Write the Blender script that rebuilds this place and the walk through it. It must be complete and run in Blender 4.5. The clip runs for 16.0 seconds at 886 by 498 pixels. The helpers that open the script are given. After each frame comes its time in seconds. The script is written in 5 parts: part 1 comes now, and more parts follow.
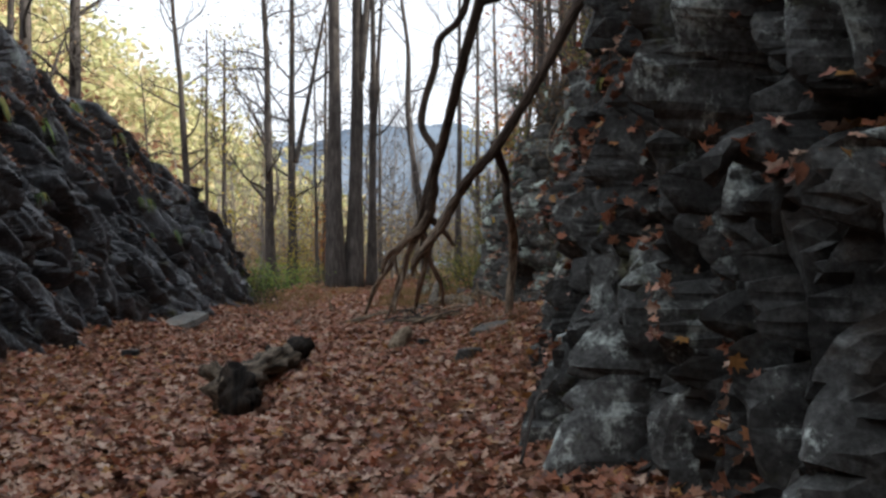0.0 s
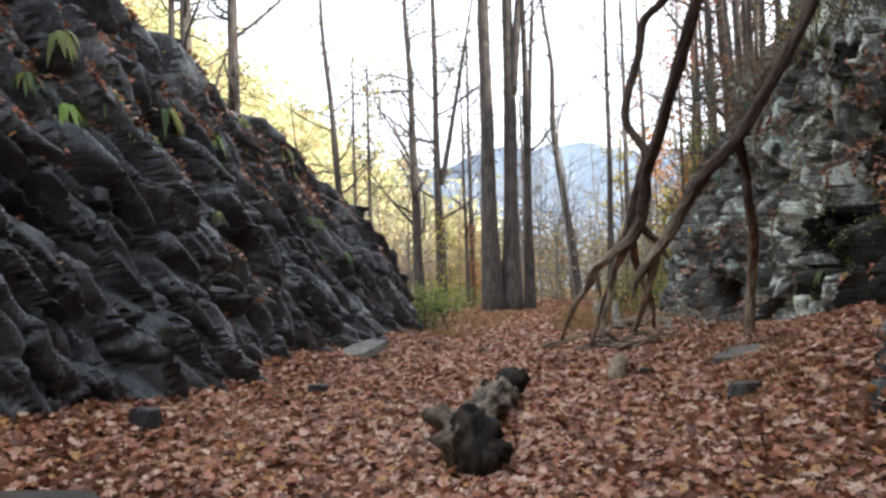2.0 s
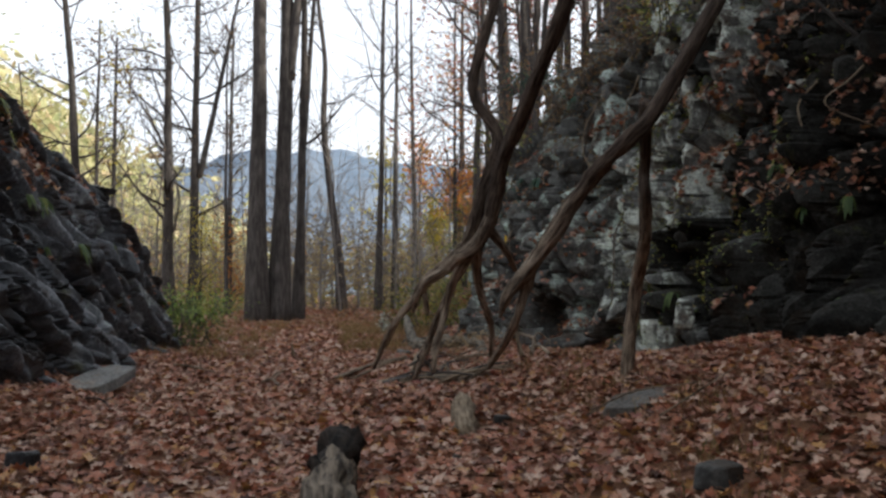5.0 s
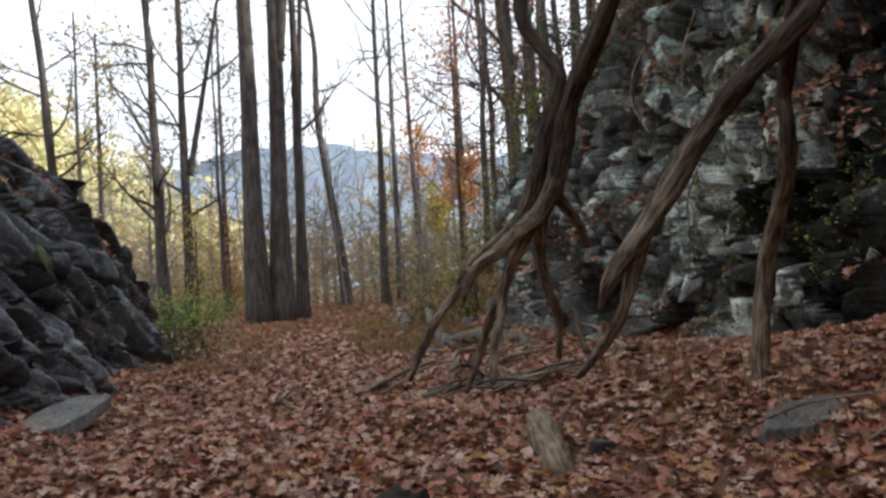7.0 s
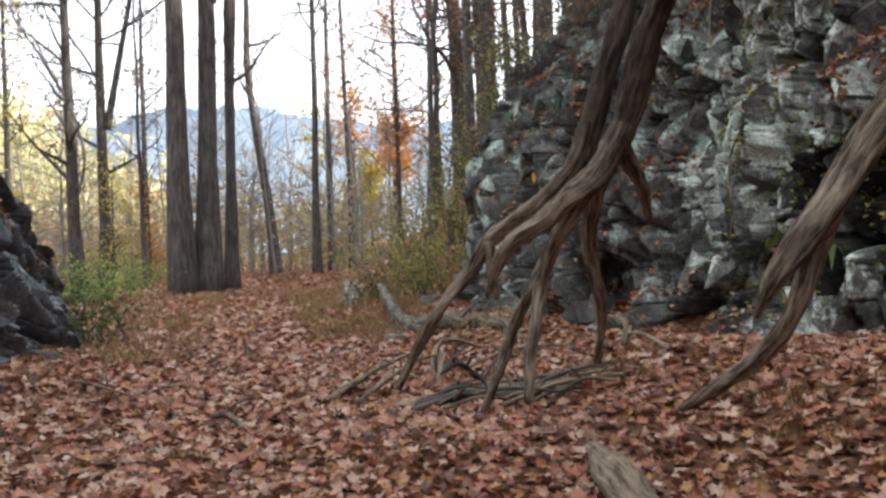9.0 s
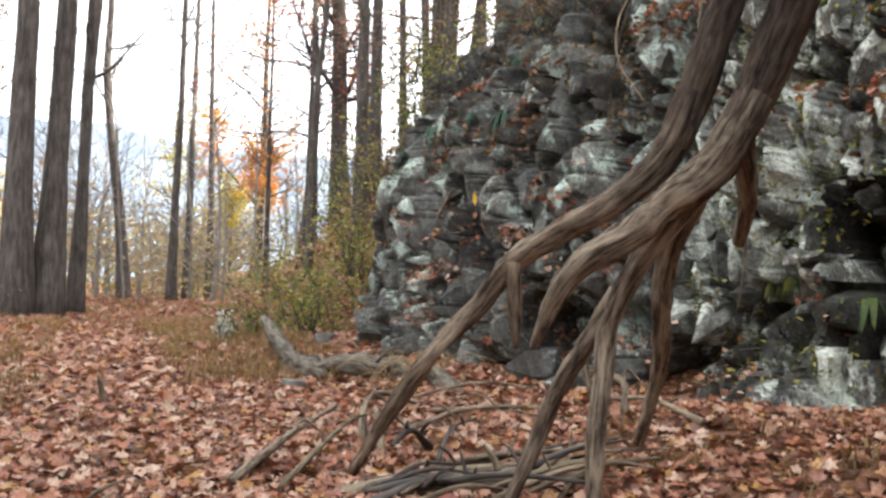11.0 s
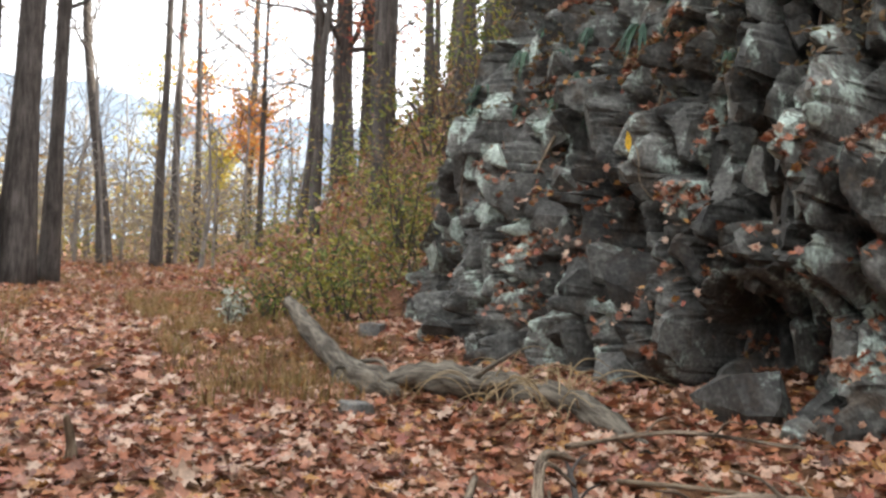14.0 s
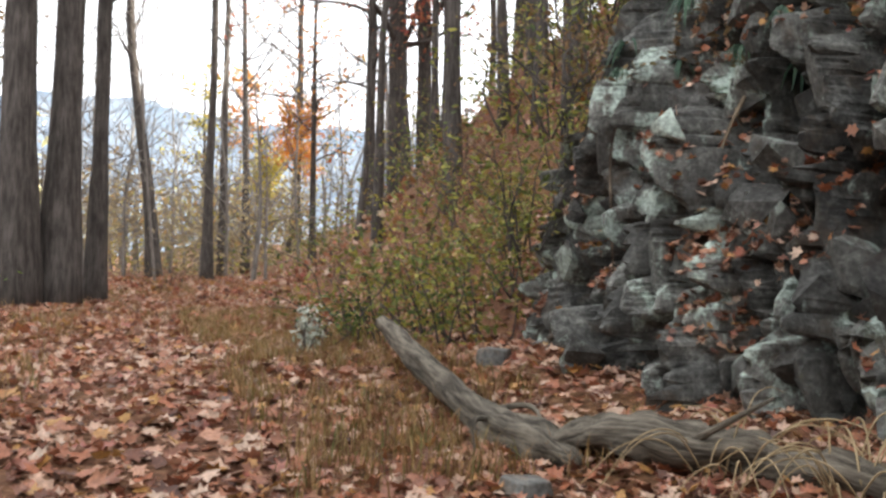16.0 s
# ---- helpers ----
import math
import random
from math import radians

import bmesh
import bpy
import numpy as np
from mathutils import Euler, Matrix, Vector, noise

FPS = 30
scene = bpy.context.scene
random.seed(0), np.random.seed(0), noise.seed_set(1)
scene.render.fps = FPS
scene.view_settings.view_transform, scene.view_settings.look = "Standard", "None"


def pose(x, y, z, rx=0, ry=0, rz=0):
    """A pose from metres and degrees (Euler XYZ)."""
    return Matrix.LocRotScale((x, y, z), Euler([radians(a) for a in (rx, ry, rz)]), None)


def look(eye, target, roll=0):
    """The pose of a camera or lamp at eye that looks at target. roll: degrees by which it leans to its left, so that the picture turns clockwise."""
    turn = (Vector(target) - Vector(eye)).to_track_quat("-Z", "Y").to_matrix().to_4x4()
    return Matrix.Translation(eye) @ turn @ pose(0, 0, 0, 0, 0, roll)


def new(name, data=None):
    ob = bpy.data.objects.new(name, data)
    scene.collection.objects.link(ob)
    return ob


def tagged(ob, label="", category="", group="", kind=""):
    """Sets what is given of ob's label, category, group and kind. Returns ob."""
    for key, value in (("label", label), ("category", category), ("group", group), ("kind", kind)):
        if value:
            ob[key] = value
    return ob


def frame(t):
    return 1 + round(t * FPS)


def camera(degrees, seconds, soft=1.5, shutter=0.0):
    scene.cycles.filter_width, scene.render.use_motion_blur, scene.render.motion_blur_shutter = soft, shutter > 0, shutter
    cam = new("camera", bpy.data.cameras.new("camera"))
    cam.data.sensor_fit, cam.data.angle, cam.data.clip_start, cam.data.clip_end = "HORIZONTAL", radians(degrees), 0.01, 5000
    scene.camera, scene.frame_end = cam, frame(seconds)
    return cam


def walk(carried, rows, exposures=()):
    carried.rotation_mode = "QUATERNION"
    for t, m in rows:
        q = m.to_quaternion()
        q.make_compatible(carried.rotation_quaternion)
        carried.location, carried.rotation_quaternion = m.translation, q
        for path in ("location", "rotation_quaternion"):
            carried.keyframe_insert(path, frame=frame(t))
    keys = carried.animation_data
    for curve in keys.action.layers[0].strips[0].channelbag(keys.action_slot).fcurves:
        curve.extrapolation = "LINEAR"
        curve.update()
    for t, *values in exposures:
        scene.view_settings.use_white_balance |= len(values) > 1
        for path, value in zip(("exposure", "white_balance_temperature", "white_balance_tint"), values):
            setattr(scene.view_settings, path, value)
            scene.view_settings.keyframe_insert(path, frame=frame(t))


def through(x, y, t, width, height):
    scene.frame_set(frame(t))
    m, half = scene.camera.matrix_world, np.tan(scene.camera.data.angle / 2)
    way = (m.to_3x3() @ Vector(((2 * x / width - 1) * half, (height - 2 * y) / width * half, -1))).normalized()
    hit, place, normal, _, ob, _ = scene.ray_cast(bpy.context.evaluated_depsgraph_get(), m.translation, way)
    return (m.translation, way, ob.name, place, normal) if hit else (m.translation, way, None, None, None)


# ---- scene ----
cam = camera(54.1, 16.0, soft=2.7)
METRES, EYE, TILT, LEAN, TURN = 18.0, 1.5, 0.0, 0.0, 0.0
ROWS = [
    (0.0, 0.0, 0.0, 0.0, -0.0, 0.0, -0.0),
    (0.5, -0.0104, 0.0229, -0.0019, 6.45, -2.15, 0.16),
    (1.0, -0.025, 0.0466, -0.0009, 8.23, -1.07, 1.21),
    (1.5, -0.0465, 0.0732, -0.0046, 10.97, 1.01, 1.4),
    (2.0, -0.0642, 0.0977, -0.005, 8.78, 1.65, 1.58),
    (2.5, -0.0773, 0.1225, -0.0034, 1.16, 1.83, 1.71),
    (3.0, -0.0843, 0.1544, -0.0012, -0.37, 2.55, 1.45),
    (3.5, -0.0968, 0.1824, -0.0005, -5.93, 1.63, -1.78),
    (6.0, -0.1182, 0.3385, -0.0051, -8.34, 2.58, -0.08),
    (6.5, -0.123, 0.3695, -0.0062, -10.49, 2.96, -0.64),
    (7.0, -0.1225, 0.4043, -0.004, -7.55, 1.16, 2.86),
    (7.5, -0.1303, 0.4359, -0.0016, -5.25, 1.52, 3.55),
    (8.0, -0.1319, 0.4675, -0.0045, -6.9, 2.55, 2.96),
    (8.5, -0.1337, 0.4979, -0.0027, -6.78, -0.93, 2.95),
    (9.0, -0.1396, 0.5281, -0.0011, -12.51, -1.05, 1.39),
    (9.5, -0.1421, 0.5616, -0.0035, -14.59, -0.11, -0.35),
    (12.0, -0.156, 0.7091, -0.0086, -26.0, 1.61, -1.55),
    (12.5, -0.1512, 0.7417, -0.0052, -24.17, -0.47, 0.8),
    (13.0, -0.1521, 0.7726, -0.0054, -25.07, 1.32, -0.82),
    (13.5, -0.1482, 0.8018, -0.0103, -25.64, -0.02, -1.51),
    (14.0, -0.1474, 0.8352, -0.0077, -23.2, -0.53, -3.18),
    (14.5, -0.1516, 0.8634, -0.0059, -26.16, -1.69, -2.83),
    (15.0, -0.1476, 0.8948, -0.009, -25.67, -0.56, -0.14),
    (15.5, -0.1462, 0.928, -0.0116, -21.82, -0.13, -0.44),
    (16.0, -0.1444, 0.961, -0.0109, -20.36, -0.33, -1.63),
]
EXPOSURES = [(0.0, 0.40, 6200, 10), (0.5, 1.15, 5800, 10), (1.0, 1.30, 5850, 10), (1.5, 1.45, 5950, 10), (2.0, 1.30, 6200, 10), (2.5, 0.35, 6200, 10), (3.0, -0.2, 6200, 10), (3.5, 0.20, 6200, 10), (6.0, 0.40, 6200, 10), (6.5, 0.50, 6200, 10), (7.0, 0.65, 6200, 10), (7.5, 0.70, 6200, 10), (8.0, 0.65, 6200, 10), (8.5, 1.25, 6200, 10), (9.5, 1.30, 6350, 10), (12.0, 2.12, 6600, 10), (12.5, 1.87, 6600, 10), (13.0, 1.55, 6600, 10), (13.5, 1.95, 6600, 10), (14.0, 1.68, 6600, 10), (14.5, 1.85, 6600, 10), (15.0, 1.77, 6600, 10), (15.5, 1.40, 6600, 10), (16.0, 1.50, 6600, 10)]
walk(cam, [(t, pose(0, 0, EYE, TILT, LEAN, TURN) @ pose(METRES * x, METRES * y, METRES * z, 90 + pitch, roll, yaw)) for t, x, y, z, yaw, pitch, roll in ROWS],
     exposures=EXPOSURES)

# ---- world and light ----
SUN_EL, SUN_AZ = 17.5, 105.0          # degrees: height, and bearing from +y towards +x
world = bpy.data.worlds.new("world")
scene.world = world
world.use_nodes = True
wn, wl = world.node_tree.nodes, world.node_tree.links
sky = wn.new("ShaderNodeTexSky")
sky.sky_type, sky.sun_disc = "NISHITA", False
sky.sun_elevation, sky.sun_rotation = radians(SUN_EL), radians(SUN_AZ)
sky.air_density, sky.dust_density, sky.ozone_density = 1.0, 6.0, 1.0
hue = wn.new("ShaderNodeHueSaturation")
hue.inputs["Saturation"].default_value = 0.35
wl.new(sky.outputs[0], hue.inputs["Color"])
haze = wn.new("ShaderNodeMix")
haze.data_type = "RGBA"
haze.inputs[0].default_value = 0.8
haze.inputs[7].default_value = (7.6, 7.9, 8.3, 1)
wl.new(hue.outputs[0], haze.inputs[6])
wl.new(haze.outputs[2], wn["Background"].inputs[0])
wn["Background"].inputs[1].default_value = 0.15
sun = new("sun", bpy.data.lights.new("sun", "SUN"))
sun.data.energy, sun.data.angle, sun.data.color = 5.0, radians(0.6), (1.0, 0.93, 0.8)
sun.matrix_world = look((0, 0, 0), (-math.sin(radians(SUN_AZ)) * math.cos(radians(SUN_EL)), -math.cos(radians(SUN_AZ)) * math.cos(radians(SUN_EL)), -math.sin(radians(SUN_EL))))

# ---- materials ----


def mat(name, rough=0.8, spec=0.3):
    m = bpy.data.materials.new(name)
    m.use_nodes = True
    b = m.node_tree.nodes["Principled BSDF"]
    b.inputs["Roughness"].default_value = rough
    b.inputs["Specular IOR Level"].default_value = spec
    return m, m.node_tree.nodes, m.node_tree.links, b


def ramp(nodes, links, fac, stops):
    r = nodes.new("ShaderNodeValToRGB")
    while len(r.color_ramp.elements) < len(stops):
        r.color_ramp.elements.new(0.5)
    for e, (p, c) in zip(r.color_ramp.elements, stops):
        e.position, e.color = p, (*c, 1)
    links.new(fac, r.inputs[0])
    return r.outputs[0]


def noise_tex(nodes, links, vec, scale, detail=6, rough=0.6):
    n = nodes.new("ShaderNodeTexNoise")
    n.inputs["Scale"].default_value, n.inputs["Detail"].default_value, n.inputs["Roughness"].default_value = scale, detail, rough
    if vec is not None:
        links.new(vec, n.inputs["Vector"])
    return n.outputs["Fac"]


def mix(nodes, links, fac, a, b, mode="MIX"):
    m = nodes.new("ShaderNodeMix")
    m.data_type, m.blend_type = "RGBA", mode
    for sock, v in ((m.inputs[0], fac), (m.inputs[6], a), (m.inputs[7], b)):
        if isinstance(v, (int, float)):
            sock.default_value = v
        elif isinstance(v, tuple):
            sock.default_value = (*v, 1)
        else:
            links.new(v, sock)
    return m.outputs[2]


def bump(nodes, links, bsdf, height, strength, dist):
    b = nodes.new("ShaderNodeBump")
    b.inputs["Strength"].default_value, b.inputs["Distance"].default_value = strength, dist
    links.new(height, b.inputs["Height"])
    links.new(b.outputs[0], bsdf.inputs["Normal"])


def coords(nodes, links, scale=(1, 1, 1), rot=(0, 0, 0)):
    g = nodes.new("ShaderNodeNewGeometry")
    m = nodes.new("ShaderNodeMapping")
    m.inputs["Scale"].default_value, m.inputs["Rotation"].default_value = scale, rot
    links.new(g.outputs["Position"], m.inputs["Vector"])
    return m.outputs[0]


def rock_material(name, dark, mid, pale, lichen, amount, rough=0.72, spec=0.35):
    m, n, l, b = mat(name, rough, spec)
    v = coords(n, l)
    big = noise_tex(n, l, v, 1.1, 5, 0.65)
    fine = noise_tex(n, l, v, 7, 9, 0.75)
    grain = noise_tex(n, l, v, 48, 5, 0.75)
    at = n.new("ShaderNodeAttribute")
    at.attribute_name = "block"
    tint = ramp(n, l, at.outputs["Fac"], [(0.15, dark), (0.45, mid), (0.85, pale)])
    c = mix(n, l, 0.5, ramp(n, l, fine, [(0.34, dark), (0.5, mid), (0.66, pale)]), tint)
    rust = ramp(n, l, noise_tex(n, l, v, 2.3, 7, 0.7), [(0.52, (0, 0, 0)), (0.62, (0.8, 0.8, 0.8))])
    c = mix(n, l, rust, c, mix(n, l, fine, (dark[0] * 1.5, dark[1] * 1.05, dark[2] * 0.8), (mid[0] * 1.1, mid[1] * 0.75, mid[2] * 0.5)))
    spots = ramp(n, l, mix(n, l, 0.25, noise_tex(n, l, coords(n, l, (1, 1, 0.7)), 4.2, 10, 0.75), at.outputs["Fac"]), [(amount, (0, 0, 0)), (amount + 0.05, (1, 1, 1))])
    c = mix(n, l, spots, c, mix(n, l, grain, lichen, (lichen[0] * 0.6, lichen[1] * 0.62, lichen[2] * 0.6)))
    moss = ramp(n, l, noise_tex(n, l, v, 1.9, 8, 0.75), [(0.6, (0, 0, 0)), (0.68, (0.85, 0.85, 0.85))])
    c = mix(n, l, moss, c, (0.05, 0.052, 0.022))
    tone = ramp(n, l, big, [(0.32, (0.5, 0.5, 0.5)), (0.68, (1.35, 1.35, 1.35))])
    c = mix(n, l, 1.0, c, tone, "MULTIPLY")
    each = ramp(n, l, n.new("ShaderNodeObjectInfo").outputs["Random"], [(0.0, (0.6, 0.58, 0.56)), (0.5, (0.95, 0.93, 0.9)), (1.0, (1.35, 1.35, 1.3))])
    c = mix(n, l, 1.0, c, each, "MULTIPLY")
    speck = ramp(n, l, noise_tex(n, l, v, 30, 3, 0.6), [(0.3, (0.5, 0.5, 0.5)), (0.7, (1.5, 1.5, 1.5))])
    c = mix(n, l, 1.0, c, speck, "MULTIPLY")
    l.new(c, b.inputs["Base Color"])
    h = mix(n, l, 0.25, fine, grain)
    bump(n, l, b, h, 0.8, 0.035)
    return m


ROCK = rock_material("cliff_rock", (0.012, 0.012, 0.012), (0.066, 0.065, 0.061), (0.24, 0.24, 0.225), (0.42, 0.49, 0.45), 0.55)
OUTCROP = rock_material("outcrop_rock", (0.006, 0.006, 0.006), (0.032, 0.033, 0.033), (0.15, 0.157, 0.157), (0.42, 0.46, 0.45), 0.59, 0.7, 0.25)
# near-black: the shade under the overhang is put into the colour
SHADED_RECESS = rock_material("shaded_recess_rock", (0.006, 0.0055, 0.005), (0.018, 0.017, 0.015), (0.06, 0.06, 0.056), (0.2, 0.22, 0.2), 0.63, 0.85, 0.1)
LICHENED = rock_material("lichened_rock", (0.014, 0.014, 0.013), (0.09, 0.09, 0.084), (0.3, 0.3, 0.28), (0.58, 0.61, 0.56), 0.5)
ROCK_DARK = rock_material("dark_rock", (0.01, 0.0105, 0.012), (0.038, 0.042, 0.05), (0.17, 0.18, 0.2), (0.24, 0.27, 0.27), 0.62, 0.36)


def leaf_material(name, stops, rough=0.6, through=0.25, island=True):
    m, n, l, b = mat(name, rough, 0.35)
    if island:
        r = n.new("ShaderNodeNewGeometry").outputs["Random Per Island"]
    else:
        r = n.new("ShaderNodeObjectInfo").outputs["Random"]
    c = ramp(n, l, r, stops)
    blotch = noise_tex(n, l, coords(n, l), 45, 4, 0.6)
    c = mix(n, l, 1.0, c, ramp(n, l, blotch, [(0.3, (0.6, 0.6, 0.6)), (0.7, (1.2, 1.15, 1.1))]), "MULTIPLY")
    l.new(c, b.inputs["Base Color"])
    t = n.new("ShaderNodeBsdfTranslucent")
    l.new(c, t.inputs["Color"])
    ms = n.new("ShaderNodeMixShader")
    ms.inputs[0].default_value = through
    l.new(b.outputs[0], ms.inputs[1])
    l.new(t.outputs[0], ms.inputs[2])
    l.new(ms.outputs[0], n["Material Output"].inputs[0])
    return m


LITTER_STOPS = [(0.0, (0.074, 0.0333, 0.0222)), (0.14, (0.192, 0.074, 0.0444)), (0.3, (0.333, 0.148, 0.0888)), (0.46, (0.385, 0.141, 0.074)),
                (0.56, (0.459, 0.266, 0.178)), (0.7, (0.533, 0.37, 0.281)), (0.8, (0.459, 0.333, 0.252)), (0.88, (0.281, 0.0814, 0.0592)), (0.95, (0.414, 0.222, 0.074))]
LITTER = leaf_material("fallen_leaf", LITTER_STOPS, 0.5, 0.15)
LITTER_ONE = leaf_material("fallen_leaf_single", LITTER_STOPS, 0.5, 0.15, False)
GREEN = leaf_material("green_leaf", [(0.0, (0.024, 0.056, 0.016)), (0.5, (0.064, 0.104, 0.024)), (0.85, (0.152, 0.176, 0.032)), (1.0, (0.24, 0.216, 0.04))])
OLIVE = leaf_material("olive_leaf", [(0.0, (0.06, 0.1, 0.03)), (0.4, (0.17, 0.2, 0.045)), (0.75, (0.36, 0.34, 0.07)), (1.0, (0.3, 0.16, 0.07))])
MEADOW = leaf_material("fresh_green_leaf", [(0.0, (0.1, 0.2, 0.04)), (0.6, (0.22, 0.34, 0.07)), (1.0, (0.36, 0.4, 0.1))])
FERN = leaf_material("fern_leaf", [(0.0, (0.02, 0.06, 0.04)), (1.0, (0.06, 0.12, 0.07))])
ORANGE = leaf_material("orange_leaf", [(0.0, (0.5, 0.14, 0.04)), (0.5, (0.55, 0.24, 0.05)), (1.0, (0.5, 0.33, 0.08))], through=0.45)
RED = leaf_material("red_leaf", [(0.0, (0.3, 0.06, 0.05)), (0.6, (0.42, 0.14, 0.07)), (1.0, (0.4, 0.22, 0.1))], through=0.45)
YELLOW = leaf_material("yellow_leaf", [(0.0, (0.35, 0.3, 0.05)), (0.5, (0.6, 0.47, 0.08)), (1.0, (0.3, 0.33, 0.09))], through=0.45)
BROWN = leaf_material("brown_leaf", [(0.0, (0.128, 0.08, 0.048)), (0.6, (0.24, 0.152, 0.08)), (1.0, (0.192, 0.16, 0.064))], through=0.4)
GRASS = leaf_material("dry_grass", [(0.0, (0.128, 0.072, 0.032)), (0.4, (0.272, 0.16, 0.072)), (0.75, (0.336, 0.232, 0.096)), (1.0, (0.112, 0.128, 0.04))], 0.7, 0.3)


def bark_material(name, dark, pale, scale=14, deep=0.03, bare=None):
    """bare: the two tones of the wood where the bark has worn off, low on the stem."""
    m, n, l, b = mat(name, 0.9, 0.15)
    at = n.new("ShaderNodeAttribute")
    at.attribute_name = "grain"
    f = noise_tex(n, l, at.outputs["Vector"], scale, 8, 0.72)
    g = noise_tex(n, l, coords(n, l), 2.2, 4)
    c = ramp(n, l, f, [(0.4, dark), (0.62, pale)])
    if bare:
        xyz = n.new("ShaderNodeSeparateXYZ")
        l.new(n.new("ShaderNodeNewGeometry").outputs["Position"], xyz.inputs[0])
        worn = n.new("ShaderNodeMath")
        worn.operation = "MULTIPLY_ADD"
        l.new(noise_tex(n, l, coords(n, l), 3.5, 5), worn.inputs[0])
        worn.inputs[1].default_value = 1.6
        l.new(xyz.outputs["Z"], worn.inputs[2])
        span = n.new("ShaderNodeMapRange")
        l.new(worn.outputs[0], span.inputs[0])
        span.inputs[1].default_value, span.inputs[2].default_value = 2.3, 3.2
        span.inputs[3].default_value, span.inputs[4].default_value = 1.0, 0.0
        c = mix(n, l, span.outputs[0], c, ramp(n, l, f, [(0.4, bare[0]), (0.62, bare[1])]))
    c = mix(n, l, 1.0, c, ramp(n, l, g, [(0.3, (0.7, 0.7, 0.7)), (0.7, (1.2, 1.2, 1.2))]), "MULTIPLY")
    l.new(c, b.inputs["Base Color"])
    bump(n, l, b, f, 1.0, deep)
    return m


BARK = bark_material("grey_bark", (0.045, 0.039, 0.035), (0.115, 0.101, 0.092), 14, 0.012)
VINE_BARK = bark_material("vine_bark", (0.02, 0.013, 0.01), (0.11, 0.08, 0.06), 34, 0.03, ((0.05, 0.033, 0.024), (0.38, 0.3, 0.22)))
PALE_WOOD = bark_material("pale_dead_wood", (0.1, 0.074, 0.05), (0.36, 0.28, 0.195), 30)
LOG_BARK = bark_material("fallen_log_bark", (0.05, 0.042, 0.033), (0.22, 0.19, 0.15), 26, 0.03)
# bark lightened for the far saplings: the haze is in the colour
HAZED_BARK = bark_material("hazed_sapling_bark", (0.15, 0.135, 0.12), (0.28, 0.255, 0.23), 14, 0.012)
STRAW = bark_material("straw_stalk", (0.2, 0.14, 0.075), (0.42, 0.32, 0.19), 40, 0.004)
ROTTEN = bark_material("rotten_wood", (0.03, 0.024, 0.018), (0.25, 0.2, 0.15), 16)
CHAR = bark_material("dark_rotten_wood", (0.006, 0.005, 0.0045), (0.045, 0.034, 0.026), 12)

SOIL, n_, l_, b_ = mat("leafy_soil", 0.9, 0.15)
v_ = coords(n_, l_)
c_ = ramp(n_, l_, noise_tex(n_, l_, v_, 14, 8, 0.75), [(0.3, (0.0375, 0.0195, 0.0135)), (0.5, (0.15, 0.0675, 0.0413)), (0.7, (0.3, 0.158, 0.0975))])
far_ = ramp(n_, l_, noise_tex(n_, l_, v_, 0.35, 5), [(0.4, (1, 1, 1)), (0.65, (0.9, 1.0, 0.75))])
l_.new(mix(n_, l_, 1.0, c_, far_, "MULTIPLY"), b_.inputs["Base Color"])
bump(n_, l_, b_, noise_tex(n_, l_, v_, 25, 6, 0.7), 0.8, 0.04)

# ---- shape helpers ----
rng = np.random.default_rng(7)


def part(name, me, material, parent=None, label="", kind=""):
    """One mesh object (from a bmesh or a mesh) under a thing or part."""
    if isinstance(me, bmesh.types.BMesh):
        d = bpy.data.meshes.new(name)
        me.to_mesh(d)
        me.free()
        me = d
    if material is not None and not me.materials:
        me.materials.append(material)
    ob = new(name, me)
    if parent is not None:
        ob.parent = parent
    return tagged(ob, label=label, kind=kind)


def mesh_from(name, verts, faces, smooth=True):
    me = bpy.data.meshes.new(name)
    verts = np.asarray(verts, np.float32)
    me.vertices.add(len(verts))
    me.vertices.foreach_set("co", verts.ravel())
    faces = np.asarray(faces, np.int32)
    k = faces.shape[1]
    me.loops.add(faces.size)
    me.loops.foreach_set("vertex_index", faces.ravel())
    me.polygons.add(len(faces))
    me.polygons.foreach_set("loop_start", np.arange(0, faces.size, k, dtype=np.int32))
    me.polygons.foreach_set("use_smooth", np.full(len(faces), smooth))
    me.update(calc_edges=True)
    return me


def hash2(i, j, seed):
    h = np.sin(i * 127.1 + j * 311.7 + seed * 74.7) * 43758.5453
    return h - np.floor(h)


def value_noise(x, y, seed=0):
    x, y = np.asarray(x, float), np.asarray(y, float)
    i, j = np.floor(x), np.floor(y)
    u, v = x - i, y - j
    u, v = u * u * (3 - 2 * u), v * v * (3 - 2 * v)
    a = hash2(i, j, seed) * (1 - u) + hash2(i + 1, j, seed) * u
    b = hash2(i, j + 1, seed) * (1 - u) + hash2(i + 1, j + 1, seed) * u
    return (a * (1 - v) + b * v) * 2 - 1


def fbm(x, y, seed=0, octaves=4):
    return sum(value_noise(x * 2 ** k, y * 2 ** k, seed + k * 13) / 2 ** k for k in range(octaves))


